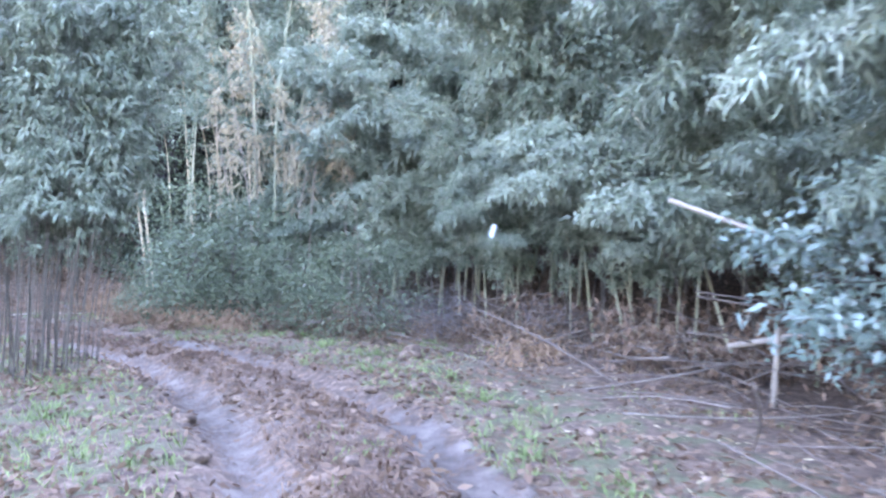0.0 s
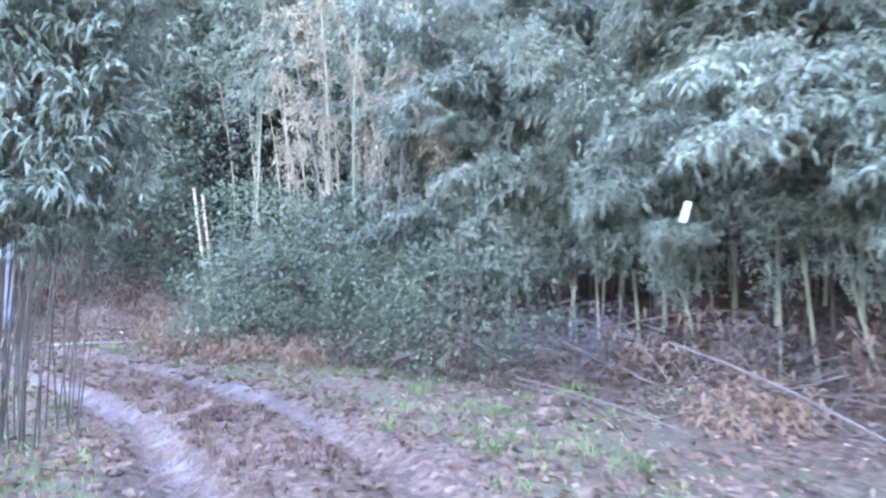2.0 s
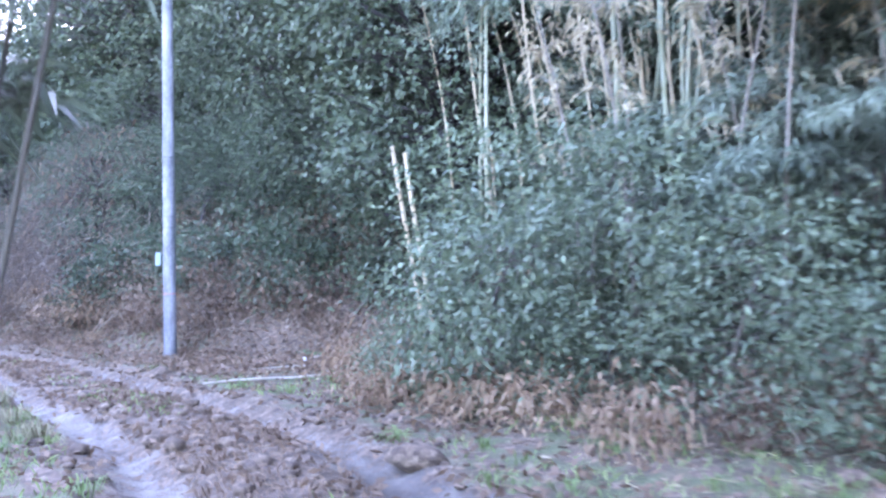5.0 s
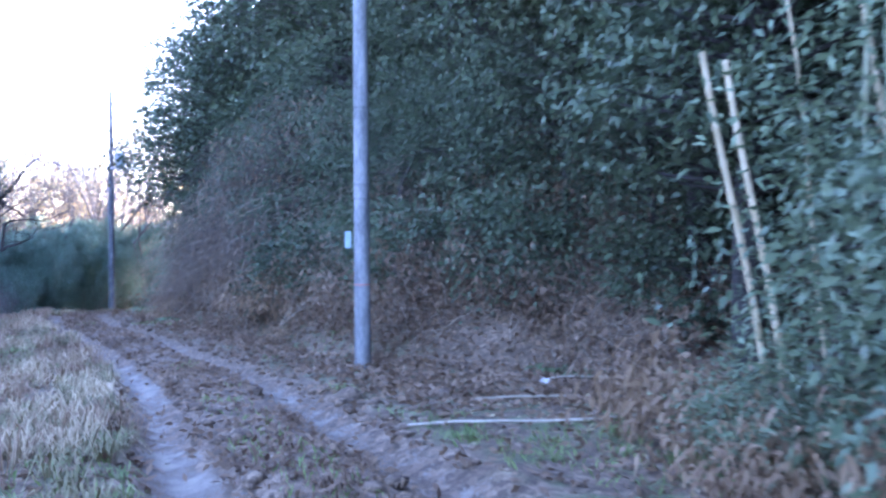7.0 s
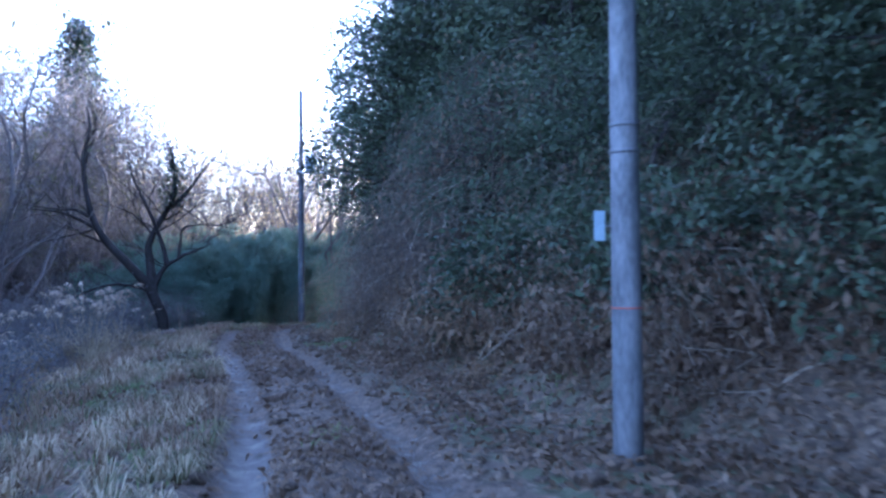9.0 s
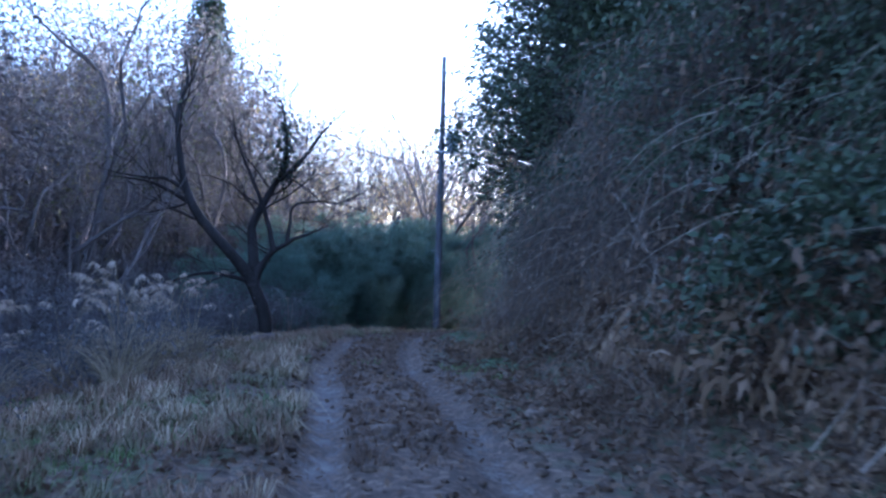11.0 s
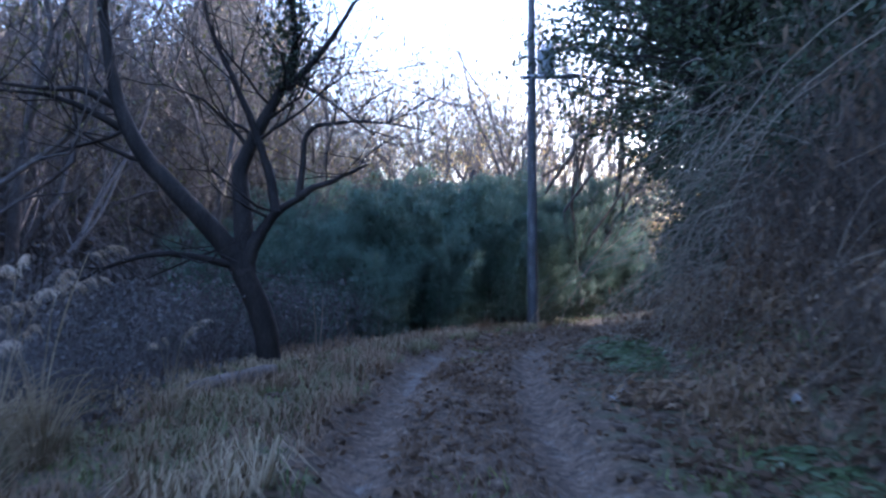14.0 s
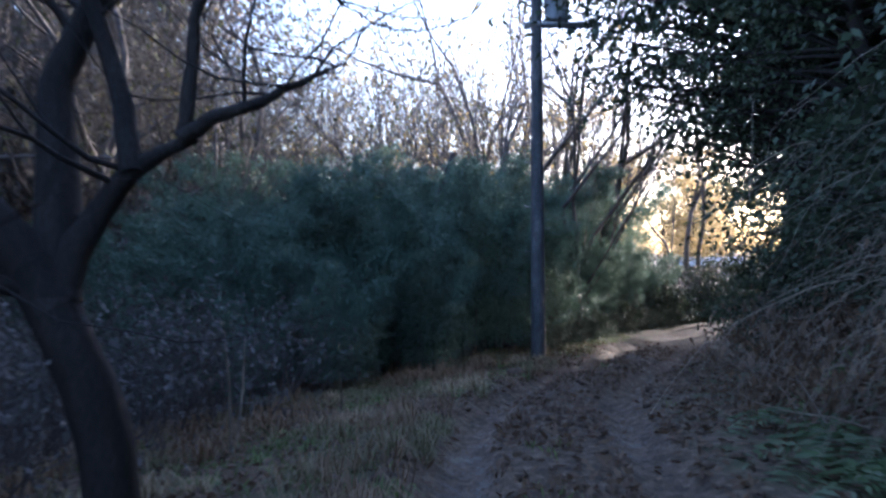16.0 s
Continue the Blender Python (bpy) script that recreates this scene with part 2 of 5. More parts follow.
class Geo:
    """Quads gathered as arrays."""

    def __init__(self):
        self.v, self.q, self.n = [], [], 0

    def add(self, v, q):
        self.v.append(np.asarray(v, float))
        self.q.append(np.asarray(q, int) + self.n)
        self.n += len(v)

    def mesh(self, name, smooth=False):
        me = bpy.data.meshes.new(name)
        v, q = np.concatenate(self.v), np.concatenate(self.q)
        me.vertices.add(len(v))
        me.vertices.foreach_set("co", v.astype(np.float32).ravel())
        me.loops.add(q.size)
        me.loops.foreach_set("vertex_index", q.astype(np.int32).ravel())
        me.polygons.add(len(q))
        me.polygons.foreach_set("loop_start", np.arange(0, q.size, 4, dtype=np.int32))
        me.update(calc_edges=True)
        if smooth:
            me.polygons.foreach_set("use_smooth", np.ones(len(q), bool))
        return me


def unit(a):
    return a / np.maximum(np.linalg.norm(a, axis=-1, keepdims=True), 1e-9)


def tube(geo, pts, radii, sides=6, cap=False):
    pts, radii = np.asarray(pts, float), np.asarray(radii, float)
    d = unit(np.gradient(pts, axis=0))
    ref = np.array([0.31, 0.95, 0.05]) if abs(d[0, 2]) > 0.7 else np.array([0, 0, 1.0])
    a = unit(np.cross(d, ref))
    b = np.cross(d, a)
    if cap:
        pts = np.concatenate([pts[:1], pts, pts[-1:]])
        radii = np.concatenate([[1e-4], radii, [1e-4]])
        a, b = np.concatenate([a[:1], a, a[-1:]]), np.concatenate([b[:1], b, b[-1:]])
    n = len(pts)
    th = np.arange(sides) * 2 * np.pi / sides
    v = pts[:, None] + radii[:, None, None] * (np.cos(th)[None, :, None] * a[:, None] + np.sin(th)[None, :, None] * b[:, None])
    i, j = np.meshgrid(np.arange(n - 1), np.arange(sides), indexing="ij")
    k = (j + 1) % sides
    q = np.stack([i * sides + j, i * sides + k, (i + 1) * sides + k, (i + 1) * sides + j], -1).reshape(-1, 4)
    geo.add(v.reshape(-1, 3), q)


def leaves(geo, p, d, length, width, droop=0.25, tumble=0.6):
    """One folded blade of four corners at each place p, pointing along d."""
    n = len(p)
    if not n:
        return
    d = unit(d)
    s = unit(np.cross(d, unit(rng.normal(size=(n, 3)) * tumble + np.array([0, 0, 1]))))
    ln = (length * rng.uniform(0.65, 1.25, n))[:, None]
    w = (width * rng.uniform(0.7, 1.2, n))[:, None]
    down = np.array([0, 0, -1.0])
    mid = p + d * ln * 0.45
    tip = p + d * ln + down * ln * droop
    v = np.stack([p, mid + s * w / 2, tip, mid - s * w / 2], 1).reshape(-1, 3)
    geo.add(v, np.arange(4 * n).reshape(-1, 4))


def curve_pts(ctrl, n):
    """A smooth line through a few control points."""
    c = np.asarray(ctrl, float)
    c = np.concatenate([2 * c[:1] - c[1:2], c, 2 * c[-1:] - c[-2:-1]])
    m = len(c) - 3
    u = np.linspace(0, m - 1e-6, n)
    i = u.astype(int)
    t = (u - i)[:, None]
    p0, p1, p2, p3 = c[i], c[i + 1], c[i + 2], c[i + 3]
    return 0.5 * (2 * p1 + (p2 - p0) * t + (2 * p0 - 5 * p1 + 4 * p2 - p3) * t ** 2 + (3 * p1 - p0 - 3 * p2 + p3) * t ** 3)


def part(name, data, material, parent, label="", smooth=False):
    """Links one mesh (a Geo, a bmesh or a mesh) under a thing or a part."""
    if isinstance(data, Geo):
        data = data.mesh(name, smooth)
    elif isinstance(data, bmesh.types.BMesh):
        bm, data = data, bpy.data.meshes.new(name)
        bm.to_mesh(data)
        bm.free()
    if not data.materials:
        data.materials.append(material)
    ob = new(name, data)
    ob.parent = parent
    return tagged(ob, label)


def thing(name, m, label, category, group="", kind=""):
    ob = new(name)
    ob.empty_display_size = 0.1
    ob.matrix_world = m
    return tagged(ob, label, category, group, kind)


def lone(name, data, material, m, label, category, group="", kind="", smooth=False):
    ob = part(name, data, material, None, "", smooth)
    ob.matrix_world = m
    return tagged(ob, label, category, group, kind)


# ---- the ground ----
ROAD = np.array([(2.7, -32), (2.55, -9), (2.2, -2.0), (1.88, 1.45), (1.19, 4.32), (0.27, 6.27), (-1.28, 8.57), (-2.89, 10.3), (-4.75, 11.85), (-6.7, 13.1), (-8.7, 14.15), (-11.7, 15.6),
                 (-15.5, 17.25), (-18.6, 18.35), (-23.1, 19.8), (-26.3, 20.75), (-29.7, 22.2), (-33.0, 24.1), (-35.3, 26.0), (-38.0, 28.8), (-41.0, 32.4), (-45, 39), (-50, 52), (-60, 90)])
ROAD = curve_pts(ROAD, 160)
ROAD_S = np.concatenate([[0], np.cumsum(np.hypot(*np.diff(ROAD, axis=0).T))])
S0 = ROAD_S[np.argmin(np.hypot(*(ROAD - (-8.7, 14.15)).T))] - 12.3     # s = 0 beside the thicket


def road_coords(x, y):
    """Distance along the track, and sideways from its middle (right is positive)."""
    x, y = np.asarray(x, float), np.asarray(y, float)
    best, s, lat = np.full(x.shape, 1e9), np.zeros(x.shape), np.zeros(x.shape)
    for i in range(len(ROAD) - 1):
        ax, ay = ROAD[i]
        dx, dy = ROAD[i + 1] - ROAD[i]
        n2 = dx * dx + dy * dy
        u = np.clip(((x - ax) * dx + (y - ay) * dy) / n2, 0, 1)
        px, py = x - ax - u * dx, y - ay - u * dy
        r = np.hypot(px, py)
        near = r < best
        best = np.where(near, r, best)
        s = np.where(near, ROAD_S[i] + u * math.sqrt(n2), s)
        lat = np.where(near, np.where(dx * py - dy * px < 0, r, -r), lat)
    return s - S0, lat


def road_point(s, lat):
    """The place at that distance along the track and sideways from it."""
    i = int(np.clip(np.searchsorted(ROAD_S, s + S0) - 1, 0, len(ROAD) - 2))
    d = ROAD[i + 1] - ROAD[i]
    d = d / np.hypot(*d)
    p = ROAD[i] + d * (s + S0 - ROAD_S[i])
    return p[0] + d[1] * lat, p[1] - d[0] * lat


def waves(x, y, k):
    return (np.sin(x * k + 1.3 * np.sin(y * k * 0.7)) + np.sin(y * k * 1.13 + 1.7 * np.sin(x * k * 0.61 + 2)) + np.sin((x + y) * k * 0.73 + 4)) / 3


def smooth01(a):
    a = np.clip(a, 0, 1)
    return a * a * (3 - 2 * a)


def height(x, y, detail=True):
    x, y = np.asarray(x, float), np.asarray(y, float)
    s, lat = road_coords(x, y)
    z = np.interp(-x, [-60, -6, -1, 0.9, 4.8, 12, 16, 25, 31.5, 35, 40, 60, 200], [0.4, -0.2, -0.35, -0.5, -0.78, -1.05, -1.22, -1.33, -1.46, -1.74, -2.14, -2.9, -4])
    # the bank on the right: gentle under the bamboo, a hollow beyond it, then a steep hill
    foot = np.interp(s, [-30, 0, 10, 11.5, 13, 14.2, 15.5, 17.5, 19, 21, 27, 40, 52, 60], [3.9, 5.6, 5.4, 8.5, 8.5, 5.2, 4.2, 3.0, 2.6, 2.4, 2.2, 2.2, 2.8, 4.0])
    steep = np.interp(s, [-30, 0, 10, 15.5, 19, 24, 40, 50, 58, 66], [0.4, 0.5, 0.55, 0.6, 0.85, 0.9, 0.85, 0.65, 0.45, 0.2])
    top = np.interp(s, [-30, 0, 12, 22, 45, 54, 66], [11, 12, 12, 12, 11, 8, 3])
    rise = np.maximum(lat - foot, 0)
    bank = top * (1 - np.exp(-steep * rise ** 1.15 / top))
    fade = smooth01((110 - np.hypot(x + 15, y - 20)) / 60)
    z = z + bank * fade
    # the field on the left lies a little lower beyond the verge
    fall = np.interp(s, [-10, 8, 14, 24, 34, 60], [0.1, 0.15, 0.35, 0.55, 0.5, 0.6])
    z = z - fall * smooth01((-lat - 2.2) / 4.0)
    if detail:
        near = smooth01((10 - np.abs(lat)) / 6)
        wob = 0.09 * waves(s, s * 0 + 3, 0.9)
        d = np.minimum(np.abs(lat + wob - 0.68), np.abs(lat + wob + 0.68))
        z = z - 0.12 * np.exp(-(d / 0.2) ** 4) * near + 0.05 * np.exp(-(lat / 0.4) ** 2) * near + 0.06 * smooth01((-lat - 0.85) / 0.3) * smooth01((2.6 + lat) / 1.2) * near
        z = z + near * (0.035 * waves(x, y, 2.1) + 0.02 * waves(x + 7, y, 5.3) + 0.012 * waves(x, y + 5, 13.0)) * (0.3 + smooth01((np.abs(np.abs(lat) - 0.68)) / 0.4))
        z = z + 0.12 * waves(x, y, 0.8) * smooth01((np.abs(lat) - 1.8) / 3)
    return z


def on(x, y, dz=0.0):
    return (float(x), float(y), float(height(x, y)) + dz)


def make_ground():
    def axis(lo, hi, step, far):
        fine = np.arange(lo, hi, step)
        out = 3 * 1.35 ** np.arange(0, 30)
        out = np.cumsum(out * 0.4)
        out = out[out < far]
        return np.concatenate([lo - out[::-1], fine, hi + out])
    xs, ys = axis(-42, 7, 0.17, 1500), axis(-2, 34, 0.17, 1500)
    X, Y = np.meshgrid(xs, ys, indexing="ij")
    x, y = X.ravel(), Y.ravel()
    z = height(x, y)
    s, lat = road_coords(x, y)
    g = Geo()
    n, k = len(xs), len(ys)
    i, j = np.meshgrid(np.arange(n - 1), np.arange(k - 1), indexing="ij")
    q = np.stack([i * k + j, (i + 1) * k + j, (i + 1) * k + j + 1, i * k + j + 1], -1).reshape(-1, 4)
    g.add(np.stack([x, y, z], -1), q)
    me = g.mesh("ground", True)
    wob = 0.09 * waves(s, s * 0 + 3, 0.9)
    side = lat + wob
    rut_l = np.exp(-((side + 0.68) / np.interp(s, [8, 16], [0.3, 0.21])) ** 4) * (0.72 + 0.4 * waves(s, s * 0, 1.1)) * np.interp(s, [8, 17, 24, 30, 46], [0.8, 1.05, 0.9, 0.6, 0.58])
    rut_r = np.exp(-((side - 0.68) / np.interp(s, [8, 16], [0.34, 0.26])) ** 4) * (0.5 + 0.45 * waves(s + 9, s * 0 + 2, 0.8)) * np.interp(s, [8, 18, 28], [1.25, 0.9, 0.55])
    at = me.attributes.new("rut", "FLOAT", "POINT")
    at.data.foreach_set("value", np.maximum(rut_l, rut_r * 0.85).astype(np.float32))
    at = me.attributes.new("verge", "FLOAT", "POINT")
    at.data.foreach_set("value", (smooth01((np.abs(lat) - 0.9) / 0.5) * smooth01((3.6 - np.abs(lat)) / 1.2)).astype(np.float32))
    return lone("ground", me, SOIL, Matrix(), "brown forest soil with two muddy wheel ruts and mossy verges", "ground", kind="structure")


make_ground()


# ---- kinds of plant ----
def bamboo_geo(length, radius, arch, first, branches, per, leaf_len, leaf_w, reach, node=True, stem_sides=6):
    """An arching culm with nodes, and its twigs and leaves."""
    stem, leafy = Geo(), Geo()
    n = 26
    t = np.linspace(0, 1, n)
    ang = arch * t ** 1.6 + 0.05 * np.sin(t * 9 + rng.uniform(0, 6))
    side = 0.12 * np.sin(t * 3 + rng.uniform(0, 6))
    d = np.stack([np.sin(ang) * np.cos(side), np.sin(ang) * np.sin(side) + 0.04 * side, np.cos(ang)], -1)
    axis = np.concatenate([[np.zeros(3)], np.cumsum(d[:-1] * length / (n - 1), axis=0)])
    if node:
        tt, rr = [], []
        for a in np.linspace(0, 1, max(7, int(length / 0.45))):
            r = radius * (1 - 0.85 * a)
            tt += [a - 0.002, a, a + 0.002]
            rr += [r, r * 1.22, r]
        tt = np.clip(tt, 0, 1)
    else:
        tt = t[::2]
        rr = radius * (1 - 0.85 * tt)
    pts = np.stack([np.interp(tt, t, axis[:, k]) for k in range(3)], -1) + 1e-5 * np.arange(len(tt))[:, None]
    tube(stem, pts, rr, stem_sides)
    u = first + (1 - first) * rng.random(branches) ** 0.8
    for a in u:
        p = np.array([np.interp(a, t, axis[:, k]) for k in range(3)])
        dd = np.array([np.interp(a, t, d[:, k]) for k in range(3)])
        az = rng.uniform(0, 2 * np.pi)
        out = np.array([np.cos(az), np.sin(az), rng.uniform(-0.1, 0.7)])
        bl = reach * rng.uniform(0.4, 1.1) * (1.1 - 0.6 * a)
        m = np.linspace(0, 1, 5)[:, None]
        bp = p + unit(out + dd * 0.5) * bl * m + np.array([0, 0, -1.0]) * bl * 0.34 * m ** 2
        tube(stem, bp[::2], [0.004, 0.003, 0.0015], 3)
        k = rng.uniform(0.25, 1.05, per)[:, None]
        lp = p + unit(out + dd * 0.5) * bl * k + np.array([0, 0, -1.0]) * bl * 0.34 * k ** 2 + rng.normal(size=(per, 3)) * 0.11 * bl
        ld = unit(out) * 0.55 + rng.normal(size=(per, 3)) * 0.75 + np.array([0, 0, -0.4])
        leaves(leafy, lp, ld, leaf_len, leaf_w, 0.3, 1.3)
    return stem, leafy


def bamboo(stem_mat, leaf_material, label, group, **kw):
    root = thing("bamboo", Matrix(), label, "bamboo", group)
    stem, leafy = bamboo_geo(**kw)
    part("culm", stem, stem_mat, root, smooth=True)
    part("foliage", leafy, leaf_material, root)
    return root


def plant_out(kinds, spots):
    """Sets copies of the kinds at (x, y, heading of the lean, extra tilt, scale); the first ones are the kinds themselves."""
    used = {i for i, k in enumerate(kinds) if k.matrix_world.translation.length > 0.01}
    for i, (x, y, turn, tilt, size) in enumerate(spots):
        k = i % len(kinds)
        m = Matrix.Translation(on(x, y, -0.05)) @ pose(0, 0, 0, 0, tilt, turn)
        if k in used:
            ob = copy_thing(kinds[k], m)
        else:
            ob = kinds[k]
            ob.matrix_world = m
            used.add(k)
        ob.scale = (size, size, size)


def crown_tree(height_m, trunk_r, crown_r, crown_low, clumps, per, leaf_len, leaf_w, sigma=0.4, lean=0.1, sides=7, split=False):
    """A leafy tree: trunk and limbs, and a crown of many clumps with gaps between them."""
    wood, leafy = Geo(), Geo()
    top = np.array([rng.uniform(-lean, lean) * height_m, rng.uniform(-lean, lean) * height_m, height_m * 0.9])
    axis = curve_pts([(0, 0, 0), top * 0.35 + rng.normal(size=3) * 0.12, top * 0.7 + rng.normal(size=3) * 0.15, top], 9)
    tube(wood, axis, trunk_r * np.linspace(1, 0.2, 9), sides)
    limbs = Geo() if split else wood
    for _ in range(clumps):
        h = rng.uniform(crown_low, 1.0)
        wide = crown_r * (0.45 + 0.75 * np.sin(np.pi * np.clip((h - crown_low) / (1.05 - crown_low), 0.08, 0.92))) * rng.uniform(0.45, 1.1)
        az = rng.uniform(0, 2 * np.pi)
        base = np.array([np.interp(h * 0.85, np.linspace(0, 0.9, 9), axis[:, k]) for k in range(3)])
        c = np.array([base[0] + np.cos(az) * wide, base[1] + np.sin(az) * wide, h * height_m])
        tube(limbs, curve_pts([base, (base + c) / 2 + rng.normal(size=3) * 0.15, c], 4), trunk_r * 0.22 * np.linspace(1, 0.2, 4), 3)
        sg = sigma * rng.uniform(0.6, 1.3)
        p = c + rng.normal(size=(per, 3)) * np.array([sg, sg, sg * 0.6])
        d = unit(p - base) * 0.5 + rng.normal(size=(per, 3)) * 0.6 + np.array([0, 0, -0.15])
        leaves(leafy, p, d, leaf_len, leaf_w, 0.15, 1.2)
    return wood, leafy, limbs


def leafy_tree(name, label, category, leaf_material, group, bark=BARK, **kw):
    root = thing(name, Matrix(), label, category, group)
    wood, leafy, limbs = crown_tree(**kw)
    part("trunk", wood, bark, root, smooth=True)
    if limbs is not wood:
        tagged(part("branchwork", limbs, bark, root, smooth=True), kind="stuff")
    part("crown", leafy, leaf_material, root)
    return root


def branching(geo, p, d, length, radius, depth, tips, spread=0.6, up=0.25, sides=5, sub=None):
    """A bare limb that bends and forks."""
    n = 5 if depth > 3 else 3 if depth else 2
    pts, q = [p], d
    for _ in range(n - 1):
        q = unit(q + rng.normal(size=3) * 0.16 + np.array([0, 0, up * 0.25]))
        pts.append(pts[-1] + q * length / (n - 1))
    pts = np.array(pts)
    tube(geo, pts, radius * np.linspace(1, 0.6, n), max(3, sides))
    if depth == 0:
        tips.append((pts[-1], q))
        return
    for k in range(rng.integers(2, 4)):
        i = n - 1 if k == 0 else rng.integers(1, n)
        out = unit(q + rng.normal(size=3) * spread + np.array([0, 0, up]))
        branching(sub or geo, pts[i], out, length * rng.uniform(0.6, 0.85), radius * (0.62 if k == 0 else 0.45), depth - 1, tips, spread, up, sides - 1)


def bare_tree(label, group, height_m, trunk_r, depth=5, leaf_material=None, leaf_n=0, name="bare_tree", stems=1, up=0.3):
    root = thing(name, Matrix(), label, "tree", group)
    wood, twigs, tips = Geo(), Geo(), []
    for _ in range(stems):
        d = unit(np.array([rng.normal() * 0.12 * stems, rng.normal() * 0.12 * stems, 1]))
        branching(wood, np.zeros(3), d, height_m * 0.32, trunk_r, depth, tips, 0.5, up, 7, twigs)
    part("trunk", wood, TWIG, root, smooth=True)
    tagged(part("branchwork", twigs, TWIG, root, smooth=True), kind="stuff")
    if leaf_n:
        leafy = Geo()
        tp = np.array([a for a, b in tips])
        idx = rng.integers(0, len(tp), leaf_n)
        leaves(leafy, tp[idx] + rng.normal(size=(leaf_n, 3)) * 0.28, rng.normal(size=(leaf_n, 3)) + np.array([0, 0, -0.6]), 0.16, 0.085, 0.2)
        part("crown", leafy, leaf_material, root)
    return root


# ---- the bamboo thicket beside the first bend ----
def thicket():
    big = [bamboo(CULM, BAMBOO_LEAF, "arching green bamboo with drooping narrow leaves", "bamboo thicket", length=L, radius=0.026, arch=a, first=0.22, branches=150, per=46,
                  leaf_len=0.125, leaf_w=0.024, reach=0.95) for L, a in ((6.0, 1.35), (6.8, 1.2), (5.2, 1.7), (7.4, 1.05))]
    low = [bamboo(DARK_CULM, BAMBOO_LEAF, "low bamboo bowed to the ground under its leaves", "bowed bamboo", length=L, radius=0.014, arch=a, first=0.3, branches=90, per=34,
                  leaf_len=0.14, leaf_w=0.025, reach=0.78, stem_sides=5) for L, a in ((4.0, 2.0), (3.4, 1.8), (4.4, 1.7))]

    def rows(kinds, lats, step, start=-7.2, stop=11.4):
        spots = []
        for s in np.arange(start, stop, step):
            for lat, tilt, size in lats:
                a = s + rng.uniform(-0.3, 0.3)
                b = lat + rng.uniform(-0.35, 0.35) + np.interp(s, [-7, -2, 3, 8, 10.6], [1.0, 0.3, 0.0, 0.2, 0.6])
                x, y = road_point(a, b)
                x2, y2 = road_point(a, b - 1)
                turn = math.degrees(math.atan2(y2 - y, x2 - x)) + rng.uniform(-70, 70)
                spots.append((x, y, turn, tilt + rng.uniform(-12, 12), size * rng.uniform(0.75, 1.2)))
        plant_out(kinds, spots)
    rows(big, ((5.3, 8, 0.8), (5.8, 8, 0.98), (7.1, 4, 1.2), (9.0, 0, 1.55)), 0.7, stop=7.4)
    rows(low, ((4.9, 0, 0.72), (5.4, 0, 0.9), (6.3, 6, 1.0)), 0.66, 5.2)
    rows(low, ((6.2, -14, 1.2), (7.4, -10, 1.3)), 0.9, stop=8.4)
    hang = [bamboo(DARK_CULM, BAMBOO_LEAF, "bowed bamboo whose leafy tip hangs over the brushwood", "bowed bamboo", length=L, radius=0.014, arch=a, first=0.4, branches=100, per=46,
                   leaf_len=0.125, leaf_w=0.023, reach=0.85, stem_sides=5) for L, a in ((4.0, 2.2), (3.5, 2.0), (4.6, 2.35))]
    rows(hang, ((5.7, 0, 0.95), (6.5, 2, 1.2)), 0.56, stop=7.6)
    rows(hang[:2], ((5.35, -2, 0.85),), 0.85, stop=7.6)
    tall = [bamboo(CULM, BAMBOO_LEAF, "tall upright bamboo with a feathery top", "tall bamboo", length=L, radius=0.034, arch=a, first=0.4, branches=95, per=26,
                   leaf_len=0.14, leaf_w=0.028, reach=1.15) for L, a in ((10.5, 0.35), (9.2, 0.5), (11.5, 0.3))]
    spots = []
    for _ in range(44):
        x, y = rng.uniform(-7.0, 9.0), 0
        y = rng.uniform(17.9, 22.8) + (x + 9.5) * -0.36
        spots.append((x, y, rng.uniform(0, 360), rng.uniform(-6, 6), rng.uniform(0.85, 1.1)))
    plant_out(tall, spots)
    bare = [bamboo(TAN_CULM, BAMBOO_LEAF, "tall pale bamboo culm bare below its top", "bare culms", length=L, radius=0.03, arch=a, first=0.68, branches=60, per=26,
                   leaf_len=0.14, leaf_w=0.027, reach=1.0) for L, a in ((7.6, 0.25), (8.6, 0.4), (6.8, 0.15))]
    plant_out(bare, [(-6.4 + 0.27 * i + rng.uniform(-0.15, 0.15), 18.4 - 0.1 * i + rng.uniform(-0.8, 0.5), rng.uniform(140, 220), rng.uniform(-2, 9), rng.uniform(0.85, 1.1)) for i in range(15)])
    dead = [bamboo(DRY_CULM, DEAD_LEAF, "dead tan bamboo with withered pale leaves", "dead bamboo", length=L, radius=0.022, arch=a, first=0.45, branches=46, per=16,
                   leaf_len=0.13, leaf_w=0.024, reach=0.8) for L, a in ((5.6, 0.35), (6.4, 0.6))]
    plant_out(dead, [(-4.3 + 0.41 * i + rng.uniform(-0.2, 0.2), 16.2 - 0.25 * i + rng.uniform(-0.3, 0.3), rng.uniform(180, 330), rng.uniform(-2, 9), rng.uniform(0.85, 1.05)) for i in range(9)])


thicket()


